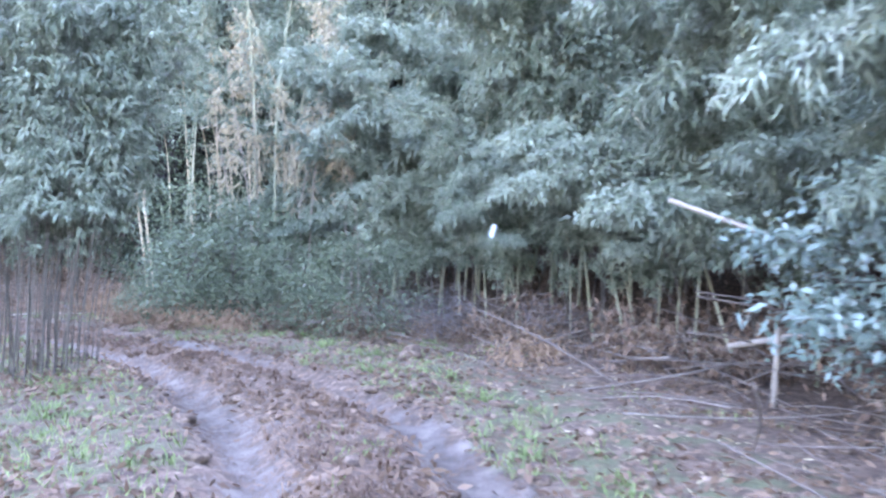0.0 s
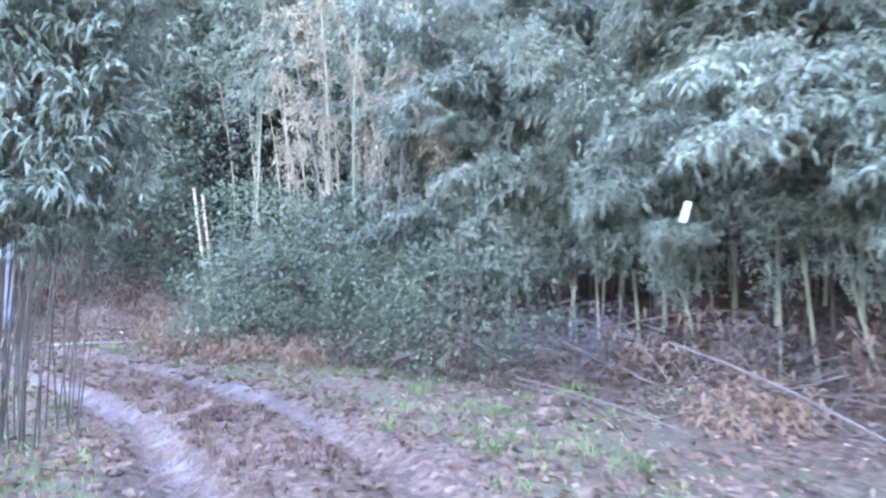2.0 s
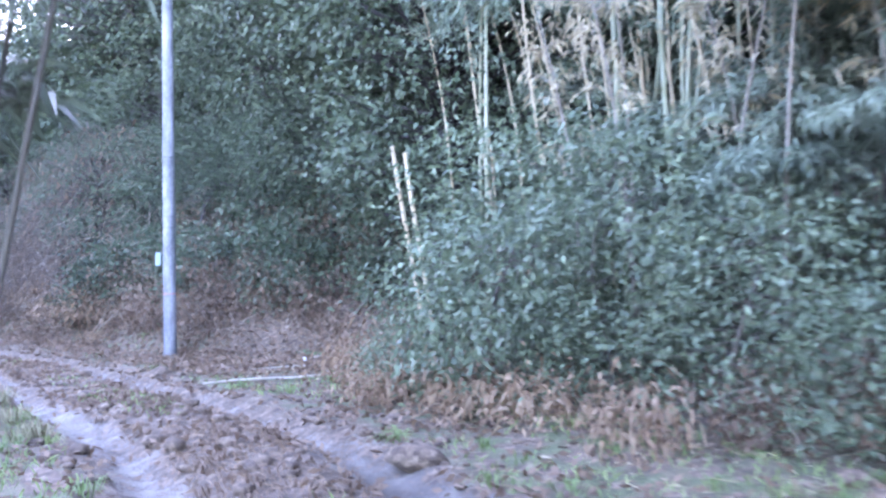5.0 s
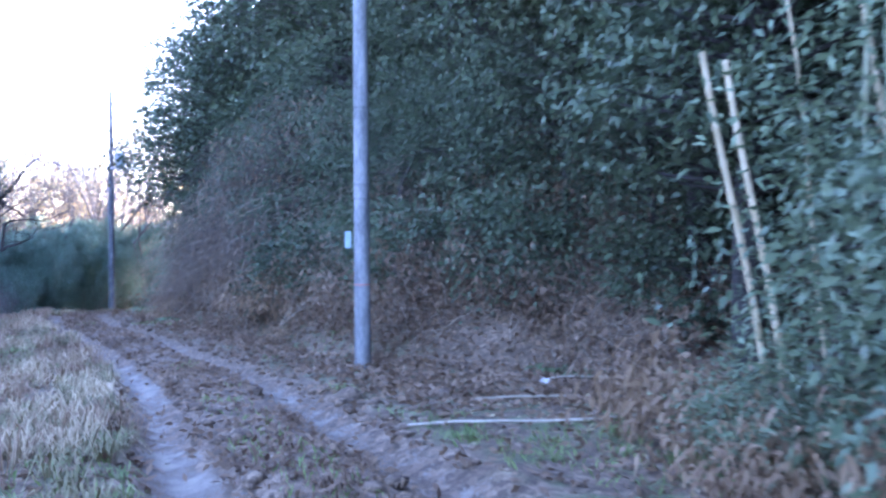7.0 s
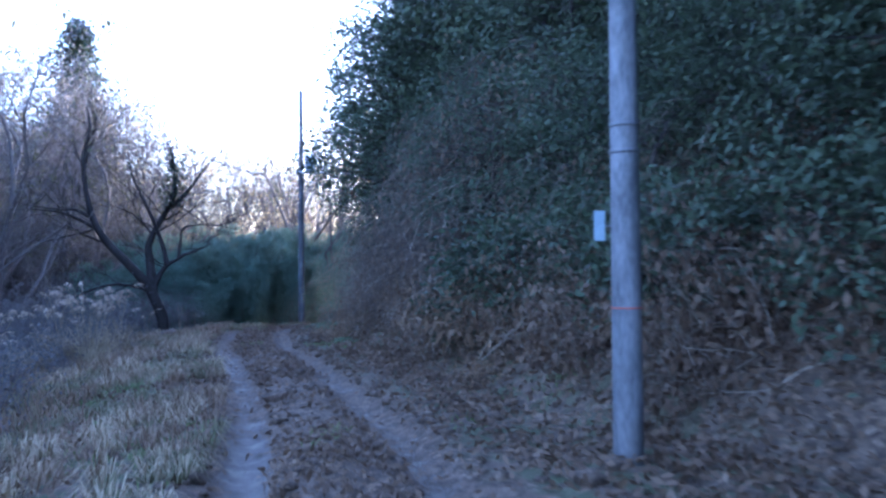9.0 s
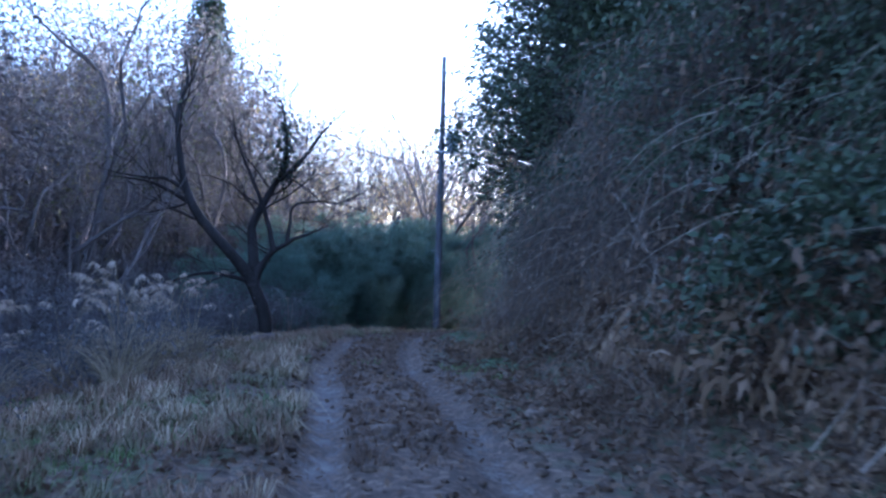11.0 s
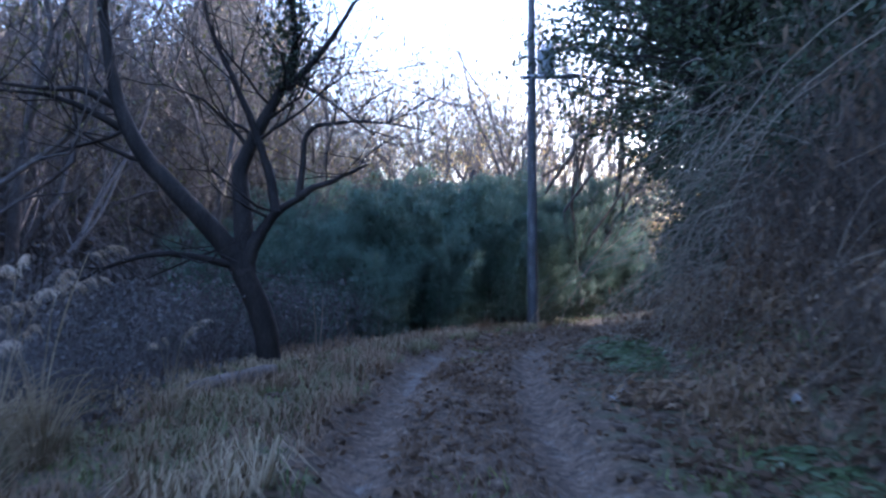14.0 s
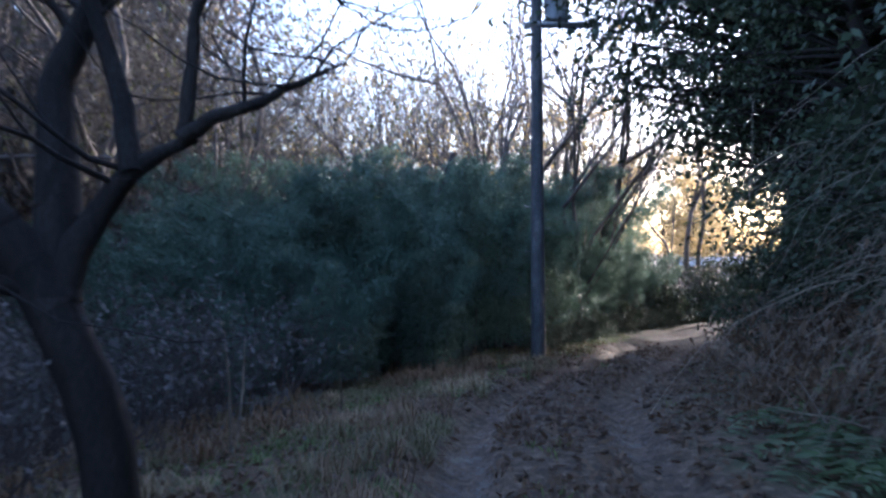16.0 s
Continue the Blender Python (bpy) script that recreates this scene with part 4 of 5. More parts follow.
def vine_thickets():
    """Leafless climbers and twigs that hang as a brown curtain over the bank."""
    kinds = []
    for _ in range(3):
        root = thing("vine_thicket", Matrix(), "brown leafless climbers hanging in a dense curtain over the bank", "vines", "vine thickets")
        g, lf = Geo(), Geo()
        for _ in range(38):
            p = np.array([rng.normal() * 0.75, rng.normal() * 0.5, 0.0])
            h = rng.uniform(0.8, 2.7)
            a = rng.uniform(0, 2 * np.pi)
            o = np.array([np.cos(a), np.sin(a) - 0.7, 0]) * rng.uniform(0.3, 0.9)
            t = np.linspace(0, 1, 10)[:, None]
            pts = p + o * t ** 1.4 + np.array([0, 0, 1]) * h * (2.1 * t - 1.6 * t ** 2.2) + np.cumsum(rng.normal(size=(10, 3)) * 0.03, axis=0)
            tube(g, pts, 0.01 * rng.uniform(0.4, 1.6) * np.linspace(1, 0.35, 10), 3)
            for i in rng.integers(3, 10, 6):
                q = rng.normal(size=3) * 0.5 + np.array([0, -0.25, -0.55])
                u = np.linspace(0, 1, 4)[:, None]
                tw = pts[i] + q * u * rng.uniform(0.25, 0.6) + np.array([0, 0, -0.25]) * u ** 2 + np.cumsum(rng.normal(size=(4, 3)) * 0.02, axis=0)
                tube(g, tw, [0.004, 0.0032, 0.0024, 0.0015], 3)
            k = pts[rng.integers(3, 10, 9)] + rng.normal(size=(9, 3)) * 0.12
            leaves(lf, k, rng.normal(size=(9, 3)) + np.array([0, 0, -0.8]), 0.1, 0.042, 0.3)
        tagged(part("stem", g, DARK_VINE, root), kind="stuff")
        part("foliage", lf, BROWN_LEAF, root, "few withered brown leaves")
        kinds.append(root)
    spots = []
    for s in np.arange(25.5, 37.5, 0.62):
        for lat, k in ((2.75, 0.5), (3.6, 0.85), (4.7, 1.15)) if int(s * 1.6) % 2 else ((3.2, 0.6), (5.6, 1.4)):
            if s < 29 and lat < 3 or s > 34.5 and lat < 3:
                continue
            lat, k = lat + np.interp(s, [31, 34], [0, 0.6]), k * np.interp(s, [31, 34], [1, 0.75])
            x, y = road_point(s + rng.uniform(-0.3, 0.3), lat + rng.uniform(-0.3, 0.4))
            x2, y2 = road_point(s, lat - 1)
            turn = math.degrees(math.atan2(y2 - y, x2 - x)) + 90 + rng.uniform(-40, 40)
            spots.append((x, y, turn, rng.uniform(-8, 8), k * rng.uniform(0.8, 1.2)))
    plant_out(kinds, spots)


vine_thickets()


def straw_clumps():
    """Withered fern and grass at the foot of the hill."""
    kinds = []
    for _ in range(3):
        g = Geo()
        n = 420
        a = rng.uniform(0, 2 * np.pi, n)
        r = 0.45 * np.sqrt(rng.random(n))
        p = np.stack([r * np.cos(a) * 1.5, r * np.sin(a), rng.uniform(0.02, 0.8, n) * (0.45 + 0.55 * np.cos(a * 2 + _) ** 2) * (1.1 - r)], -1)
        d = np.stack([np.cos(a) * 0.5, np.sin(a) * 0.5, rng.normal(size=n) * 0.8 - 0.2], -1) + rng.normal(size=(n, 3)) * 0.7
        leaves(g, p + rng.normal(size=(n, 3)) * 0.1, d, 0.15, 0.045, 0.4)
        kinds.append(g.mesh("withered_fern"))
        kinds[-1].materials.append((RUSSET, BROWN_LEAF, RUSSET)[_])
    for s, lat, k in [(24.0 + 0.55 * i, 3.0 + 0.6 * ((i * 7) % 3) / 2, 0.7 + 0.4 * ((i * 5) % 4) / 3) for i in range(9)] + [(rng.uniform(1, 12), rng.uniform(3.2, 4.6), rng.uniform(0.35, 0.65)) for _ in range(16)] + [(22.6 + 0.35 * i, 3.0 + 0.45 * (i % 3), 0.8 + 0.12 * (i % 4)) for i in range(9)] + [(rng.uniform(20, 48), rng.uniform(2.1, 3.6), rng.uniform(0.5, 0.9)) for _ in range(34)]:
        x, y = road_point(s, lat)
        ob = lone("withered_fern", kinds[rng.integers(0, 3)], STRAW, Matrix.Translation(on(x, y)) @ pose(0, 0, 0, 0, 0, rng.uniform(0, 360)), "withered straw-brown fern at the foot of the bank", "fern", "withered ferns", "stuff")
        ob.scale = (k * rng.uniform(0.7, 1.4), k, k * rng.uniform(0.6, 1.2))
    for x, y, k in ((-7.5, 16.7, 0.75), (-7.05, 16.1, 0.8), (-6.55, 15.6, 0.7), (-5.9, 15.35, 0.8), (-5.3, 15.05, 0.7), (-4.7, 14.6, 0.75), (-7.8, 17.2, 0.7), (-4.1, 14.1, 0.65), (-6.2, 15.0, 0.5), (-3.2, 13.4, 0.6)):
        ob = lone("withered_fern", kinds[(0, 2)[int(x * 10) % 2]], STRAW, Matrix.Translation(on(x, y)) @ pose(0, 0, 0, 0, 0, rng.uniform(0, 360)), "withered brown fern and grass before the shrub", "fern", "withered ferns", "stuff")
        ob.scale = (k * 1.2, k, k * rng.uniform(0.8, 1.3))
    g = Geo()
    for f in range(9):
        a = f * 2 * math.pi / 9 + rng.uniform(-0.2, 0.2)
        t = np.linspace(0.1, 1, 14)
        c = np.stack([np.cos(a) * t * 0.55, np.sin(a) * t * 0.55, 0.45 * t - 0.42 * t ** 2.2], -1)
        side = np.array([-np.sin(a), np.cos(a), 0])
        for sg in (-1, 1):
            leaves(g, c, side * sg + np.array([np.cos(a), np.sin(a), 0]) * 0.4 + np.zeros((14, 3)), 0.16, 0.035, 0.1)
    me = g.mesh("fern")
    me.materials.append(FERN)
    for x, y, k in ((-29.6, 24.5, 1.1), (-30.3, 24.7, 1.2), (-29.0, 24.1, 0.8), (-25.0, 22.6, 0.8), (-24.3, 22.2, 0.7), (-10.2, 19.3, 0.7), (-9.6, 19.2, 0.6), (-31.2, 25.3, 1.0)):
        ob = lone("fern", me, FERN, Matrix.Translation(on(x, y)) @ pose(0, 0, 0, 0, 0, rng.uniform(0, 360)), "fresh green fern beside the track", "fern", "green ferns")
        ob.scale = (k, k, k)


straw_clumps()


# ---- the forked tree on the left ----
def forked_tree():
    R, F = np.array([0.357, 0.934, 0]), np.array([-0.934, 0.357, 0])
    root = thing("forked_tree", Matrix.Translation(on(-31.52, 20.25, 0.18)) @ Matrix.Scale(1.06, 4), "dark bare tree forking low into long bent limbs", "tree")

    def limb(ctrl, r0, r1, twigs=6, n=22, name="limb"):
        r0, r1, twigs = r0 * 0.92, r1 * 0.42, int(twigs * 1.5)
        pts = curve_pts([R * u + F * v + np.array([0, 0, w]) for u, v, w in ctrl], n)
        pts = pts + np.cumsum(rng.normal(size=(n, 3)) * 0.006, axis=0)
        g, tips = Geo(), []
        rr = np.linspace(r0, r1, n) * (1 + 0.03 * np.sin(np.arange(n) * 0.9))
        tube(g, pts, rr, 9)
        for _ in range(twigs):
            i = rng.integers(n // 3, n)
            d = unit(pts[min(i + 1, n - 1)] - pts[i - 1] + rng.normal(size=3) * 0.7 + np.array([0, 0, 0.35]))
            branching(g, pts[i], d, rng.uniform(0.5, 1.0), max(0.009, rr[i] * 0.32), 4, tips, 0.55, 0.25, 4)
        part(name, g, BARK, root, smooth=True)

    limb([(-0.04, 0, -0.7), (-0.06, 0, -0.2), (-0.12, 0, 0.4), (-0.28, 0, 0.85), (-0.46, 0.02, 1.2)], 0.17, 0.33, 0, 18, "trunk")
    limb([(-0.36, 0, 0.95), (-0.67, 0, 1.41), (-1.22, -0.1, 2.02), (-1.62, -0.1, 2.5), (-1.93, 0, 3.15), (-2.1, 0.1, 3.9), (-2.16, 0.1, 4.7), (-2.02, 0.2, 5.4), (-2.1, 0.2, 6.0)], 0.155, 0.05, 10)
    limb([(-0.38, 0, 0.95), (-0.3, 0.05, 1.3), (-0.16, 0.1, 1.55), (0.03, 0.1, 1.78), (0.3, 0.1, 1.92)], 0.12, 0.08, 2, 14)
    limb([(0.28, 0.1, 1.9), (0.34, 0.1, 2.27), (0.38, 0.1, 2.62), (0.58, 0.1, 2.77), (1.0, 0.1, 2.8), (1.47, 0, 2.74), (1.95, -0.1, 2.6)], 0.05, 0.012, 9)
    limb([(0.28, 0.1, 1.9), (0.6, 0.05, 2.05), (0.92, 0, 2.18), (1.2, 0, 2.28)], 0.055, 0.015, 4)
    limb([(-0.36, 0, 1.0), (-0.46, 0.25, 1.78), (-0.52, 0.35, 2.2), (-0.43, 0.4, 2.5), (-0.18, 0.45, 3.0), (0.06, 0.5, 3.45), (0.18, 0.5, 3.9), (0.1, 0.5, 4.7), (0.0, 0.5, 5.1)], 0.14, 0.05, 12)
    limb([(0.06, 0.5, 3.3), (0.55, 0.5, 3.85), (0.95, 0.5, 4.45), (1.4, 0.5, 4.95)], 0.06, 0.02, 8)
    limb([(0.0, 0.1, 1.7), (-0.15, 0.3, 2.3), (-0.43, 0.4, 3.05), (-0.67, 0.5, 3.55), (-0.95, 0.6, 4.15), (-1.1, 0.7, 4.9)], 0.075, 0.025, 8)
    limb([(-1.9, 0, 3.0), (-2.3, -0.1, 3.18), (-2.8, -0.2, 3.2), (-3.6, -0.2, 3.35)], 0.06, 0.02, 5)
    limb([(-1.75, 0, 2.7), (-2.2, -0.1, 2.95), (-2.7, -0.2, 3.1), (-3.4, -0.1, 3.2)], 0.06, 0.02, 4)
    limb([(0.06, 0.5, 3.45), (0.5, 0.4, 3.2), (0.95, 0.3, 2.85), (1.3, 0.2, 2.6)], 0.03, 0.01, 5)
    limb([(-0.42, 0, 1.05), (-0.8, -0.15, 1.15), (-1.4, -0.3, 1.2), (-2.0, -0.4, 1.0), (-2.7, -0.6, 0.45)], 0.06, 0.02, 5)
    ivy = Geo()
    for c, sg in (((0.06, 0.5, 3.5), 0.2), ((0.16, 0.5, 3.9), 0.22), ((0.14, 0.5, 4.4), 0.2)):
        p = R * c[0] + F * c[1] + np.array([0, 0, c[2]]) + rng.normal(size=(260, 3)) * sg * np.array([0.8, 0.8, 1.2])
        leaves(ivy, p, rng.normal(size=(260, 3)) + np.array([0, 0, -0.5]), 0.08, 0.06, 0.1)
    part("ivy", ivy, EVERGREEN, root, "dark ivy round the upper limb")


forked_tree()


# ---- the low bamboo grove beyond the bend ----
def grove():
    kinds = []
    for _ in range(4):
        root = thing("bamboo_grove", Matrix(), "dense clump of low dark-green bamboo beyond the bend", "bamboo", "bamboo grove", "stuff")
        stem, leafy = Geo(), Geo()
        for i in range(4):
            a, r = radians(i * 90 + rng.uniform(-30, 30)), rng.uniform(0.3, 0.6)
            off = np.array([math.cos(a) * r, math.sin(a) * r, 0])
            turn = rng.uniform(0, 2 * np.pi)
            spin = np.array([[math.cos(turn), math.sin(turn), 0], [-math.sin(turn), math.cos(turn), 0], [0, 0, 1]])
            for into, made in zip((stem, leafy), bamboo_geo(rng.uniform(3.9, 5.0), 0.012, rng.uniform(0.65, 0.95), 0.1, 150, 26, 0.105, 0.02, 1.0, False, 4)):
                into.add(np.concatenate(made.v) @ spin + off, np.concatenate(made.q))
        tagged(part("culm", stem, DARK_CULM, root, smooth=True), kind="stuff")
        tagged(part("foliage", leafy, GROVE_LEAF, root), kind="stuff")
        kinds.append(root)
    spots = []
    for s in np.arange(40.5, 61, 0.95):
        for lat, small in ((-2.9, 0.62), (-3.8, 0.9), (-5.0, 1.0), (-6.6, 0.97)):
            x, y = road_point(s + rng.uniform(-0.35, 0.35), lat + rng.uniform(-0.4, 0.4) - np.interp(s, [40, 42, 46, 52, 56, 60], [1.2, 0.5, 0.0, 0.0, 0.2, 0.6]))
            if math.hypot(x + 40.16, y - 28.39) < 0.7:
                continue
            k = small * np.interp(s, [40, 44, 50, 56, 60], [0.6, 0.95, 1.2, 1.02, 0.65])
            spots.append((x, y, rng.uniform(0, 360), rng.uniform(-6, 6), k * rng.uniform(0.76, 1.16)))
    plant_out(kinds, spots)
    g = Geo()
    tube(g, [(0, 0, 0), (0.18, 0.45, 1.6), (0.44, 1.05, 3.6), (0.66, 1.6, 5.2)], [0.09, 0.085, 0.08, 0.07], 8, True)
    lone("leaning_stump", g, BARK, Matrix.Translation(on(-43.6, 26.3)), "dark broken trunk leaning out of the bamboo grove", "tree trunk", smooth=True)


grove()


# ---- woods on the left and beyond ----
def woods():
    grey = [bare_tree("bare grey winter tree with fine twigs", "winter wood", h, r, 6, m, k, stems=st) for h, r, m, k, st in
            ((13, 0.12, None, 0, 1), (15, 0.14, DULL_LEAF, 900, 1), (12, 0.1, OLIVE_LEAF, 400, 2), (15, 0.14, GOLD_LEAF, 700, 1))]
    spots = []
    for _ in range(64):
        x, y = road_point(rng.uniform(26, 62), -rng.uniform(8.5, 24))
        spots.append((x, y, rng.uniform(0, 360), rng.uniform(-4, 4), rng.uniform(0.75, 1.1)))
    for _ in range(40):
        a, d = radians(rng.uniform(60, 94)), rng.uniform(33, 60)
        x, y = -20 - math.sin(a) * d, 18 + math.cos(a) * d
        if abs(road_coords(x, y)[1]) < 3:
            continue
        spots.append((x, y, rng.uniform(0, 360), rng.uniform(-4, 4), rng.uniform(0.75, 1.05)))
    for _ in range(70):
        x, y = road_point(rng.uniform(24, 47), -rng.uniform(7.5, 17))
        spots.append((x, y, rng.uniform(0, 360), rng.uniform(-5, 5), rng.uniform(0.5, 0.85)))
    for _ in range(12):
        x, y = road_point(rng.uniform(24, 45), -rng.uniform(9, 21))
        spots.append((x, y, rng.uniform(0, 360), rng.uniform(-5, 5), rng.uniform(0.85, 1.15)))
    for _ in range(14):
        x, y = road_point(rng.uniform(42, 58), -rng.uniform(9.5, 19))
        spots.append((x, y, rng.uniform(0, 360), rng.uniform(-5, 5), rng.uniform(0.8, 1.05)))
    plant_out(grey, spots)
    # slender bare trunks against the bright sky
    slim = [bare_tree("slender bare tree against the bright sky", "slender trees", h, r, 4, m, k, stems=st, up=0.4) for h, st, r, m, k in ((15, 1, 0.15, None, 0), (17, 2, 0.13, GOLD_LEAF, 420), (14, 3, 0.09, OLIVE_LEAF, 300))]
    spots = []
    for _ in range(28):
        a, d = radians(rng.uniform(47, 80)), rng.uniform(24, 48)
        x, y = -27 - math.sin(a) * d, 20 + math.cos(a) * d
        if abs(road_coords(x, y)[1]) < 2.5 or math.hypot(x + 40.2, y - 28.4) < 3:
            continue
        spots.append((x, y, rng.uniform(0, 360), rng.uniform(-4, 4), rng.uniform(0.8, 1.1)))
    for _ in range(22):
        a, d = radians(rng.uniform(45, 64)), rng.uniform(20, 34)
        x, y = -26.7 - math.sin(a) * d, 20 + math.cos(a) * d
        if abs(road_coords(x, y)[1]) > 2.2 and math.hypot(x + 40.2, y - 28.4) > 2:
            spots.append((x, y, rng.uniform(0, 360), rng.uniform(-6, 6), rng.uniform(0.8, 1.1)))
    plant_out(slim, spots)
    dark = [leafy_tree("wood_tree", "dull dark tree in the winter wood", "tree", DULL_LEAF, "dull wood trees", TWIG, height_m=h, trunk_r=0.12, crown_r=2.4, crown_low=0.12, clumps=110, per=64,
                       leaf_len=0.2, leaf_w=0.07, sigma=0.8) for h in (10.5, 12.5)]
    spots = []
    for _ in range(88):
        x, y = road_point(rng.uniform(25, 49), -rng.uniform(11, 30))
        spots.append((x, y, rng.uniform(0, 360), rng.uniform(-4, 4), rng.uniform(0.75, 1.15)))
    for _ in range(14):
        a, d = radians(rng.uniform(77, 97)), rng.uniform(38, 58)
        spots.append((-20 - math.sin(a) * d, 18 + math.cos(a) * d, rng.uniform(0, 360), rng.uniform(-4, 4), rng.uniform(0.7, 1.0)))
    plant_out(dark, spots)
    brush = []
    for _ in range(3):
        root = thing("brushwood", Matrix(), "grey-brown leafless brushwood under the winter trees", "shrub", "brushwood")
        g, tips = Geo(), []
        for _ in range(12):
            branching(g, rng.normal(size=3) * np.array([0.25, 0.25, 0]), unit(rng.normal(size=3) * 0.45 + np.array([0, 0, 1])), 0.9, 0.016, 2, tips, 0.6, 0.15, 4)
        tagged(part("stem", g, TWIG, root), kind="stuff")
        lf = Geo()
        tp = np.array([a for a, b in tips])
        leaves(lf, tp[rng.integers(0, len(tp), 700)] + rng.normal(size=(700, 3)) * 0.3, rng.normal(size=(700, 3)) + np.array([0, 0, -0.5]), 0.09, 0.045, 0.2)
        part("foliage", lf, DULL_LEAF, root)
        brush.append(root)
    spots = []
    for _ in range(150):
        s = rng.uniform(23, 58)
        lat = -rng.uniform(4.6, 15) - np.interp(s, [23, 30, 40], [1.5, 1.0, 0])
        if 38 < s and lat > -7.5:
            continue
        x, y = road_point(s, lat)
        spots.append((x, y, rng.uniform(0, 360), rng.uniform(-6, 6), rng.uniform(0.7, 1.3) * np.interp(-lat, [4, 9, 15], [0.7, 1.1, 1.7])))
    for _ in range(34):
        x, y = road_point(rng.uniform(57, 76), rng.choice([-1, 1]) * rng.uniform(2.2, 8))
        spots.append((x, y, rng.uniform(0, 360), rng.uniform(-6, 6), rng.uniform(0.8, 1.5)))
    for _ in range(26):
        x, y = road_point(rng.uniform(33, 42), -rng.uniform(3.6, 6.5))
        if math.hypot(x + 31.52, y - 20.25) > 0.9:
            spots.append((x, y, rng.uniform(0, 360), rng.uniform(-8, 8), rng.uniform(0.5, 0.85)))
    for _ in range(60):
        x, y = road_point(rng.uniform(19, 34), -rng.uniform(2.9, 7.5))
        spots.append((x, y, rng.uniform(0, 360), rng.uniform(-10, 10), rng.uniform(0.28, 0.6)))
    for _ in range(9):
        x, y = road_point(rng.uniform(2, 10), rng.uniform(3.5, 5))
        spots.append((x, y, rng.uniform(0, 360), rng.uniform(-8, 8), rng.uniform(0.32, 0.5)))
    plant_out(brush, spots)
    bank = []
    for _ in range(3):
        root = thing("bank_brush", Matrix(), "brown dead brushwood and withered leaves on the bank", "shrub", "bank brush")
        g, tips = Geo(), []
        for _ in range(10):
            branching(g, rng.normal(size=3) * np.array([0.3, 0.3, 0]), unit(rng.normal(size=3) * 0.8 + np.array([0, 0, 0.7])), 0.5, 0.009, 2, tips, 0.8, -0.1, 3)
        tagged(part("stem", g, VINE, root), kind="stuff")
        lf = Geo()
        tp = np.array([a for a, b in tips])
        leaves(lf, tp[rng.integers(0, len(tp), 520)] * rng.uniform(0.3, 1.05, (520, 1)) + rng.normal(size=(520, 3)) * 0.12, rng.normal(size=(520, 3)) + np.array([0, 0, -0.7]), 0.1, 0.05, 0.3)
        part("foliage", lf, BROWN_LEAF, root)
        bank.append(root)
    spots = []
    for i in range(220):
        s = rng.uniform(15.0, 50) if i % 3 else rng.uniform(14.5, 29)
        x, y = road_point(s, rng.uniform(2.5, 5.6) + np.interp(s, [14.5, 17, 21, 25], [2.0, 0.9, 0.3, 0]))
        spots.append((x, y, rng.uniform(0, 360), rng.uniform(-12, 12), rng.uniform(0.55, 1.15)))
    for _ in range(22):
        x, y = road_point(rng.uniform(4, 13.5), rng.uniform(2.6, 3.9))
        spots.append((x, y, rng.uniform(0, 360), rng.uniform(-12, 12), rng.uniform(0.4, 0.75)))
    for _ in range(34):
        x, y = road_point(rng.uniform(-6, 9.5), rng.uniform(4.3, 6.2))
        spots.append((x, y, rng.uniform(0, 360), rng.uniform(-12, 12), rng.uniform(0.7, 1.15)))
    plant_out(bank, spots)


woods()


def cedars():
    kinds = []
    for h in (13.0, 10.5):
        root = thing("cedar", Matrix(), "pointed dark cedar in the winter wood", "tree", "cedars")
        wood, lf = Geo(), Geo()
        tube(wood, [(0, 0, 0), (0.05, 0, h * 0.5), (0, 0, h)], [0.17, 0.11, 0.02], 7)
        for z in np.arange(1.6, h, 0.26):
            w = 2.5 * (1 - z / h) ** 0.75 + 0.12
            for _ in range(5):
                a = rng.uniform(0, 2 * np.pi)
                d = np.array([np.cos(a), np.sin(a), -0.15])
                tube(wood, [(0, 0, z), d * w + (0, 0, z)], [0.02, 0.006], 3)
                k = rng.uniform(0.15, 1.05, 30)[:, None]
                leaves(lf, d * w * k + np.array([0, 0, z]) + rng.normal(size=(30, 3)) * 0.16, d + rng.normal(size=(30, 3)) * 0.7, 0.34, 0.14, 0.3)
        part("trunk", wood, BARK, root)
        part("crown", lf, NEEDLES, root)
        kinds.append(root)
    plant_out(kinds, [(-53, 21.6, 0, 0, 1.28), (-54, 16.5, 90, 0, 1.2)])


cedars()


def far_slope():
    """Sunlit golden trees beyond the bend."""
    gold = [leafy_tree("autumn_tree", "golden sunlit tree far beyond the bend", "tree", GOLD_LEAF, "far trees", height_m=h, trunk_r=0.14, crown_r=2.6, crown_low=0.25, clumps=60, per=45,
                       leaf_len=0.3, leaf_w=0.17, sigma=0.55) for h in (10.5, 13.0)]
    spots = []
    for _ in range(24):
        a, d = radians(rng.uniform(40, 80)), rng.uniform(58, 90)
        spots.append((-26 - math.sin(a) * d, 20 + math.cos(a) * d, rng.uniform(0, 360), 0, rng.uniform(0.7, 1.2)))
    plant_out(gold, spots)


far_slope()


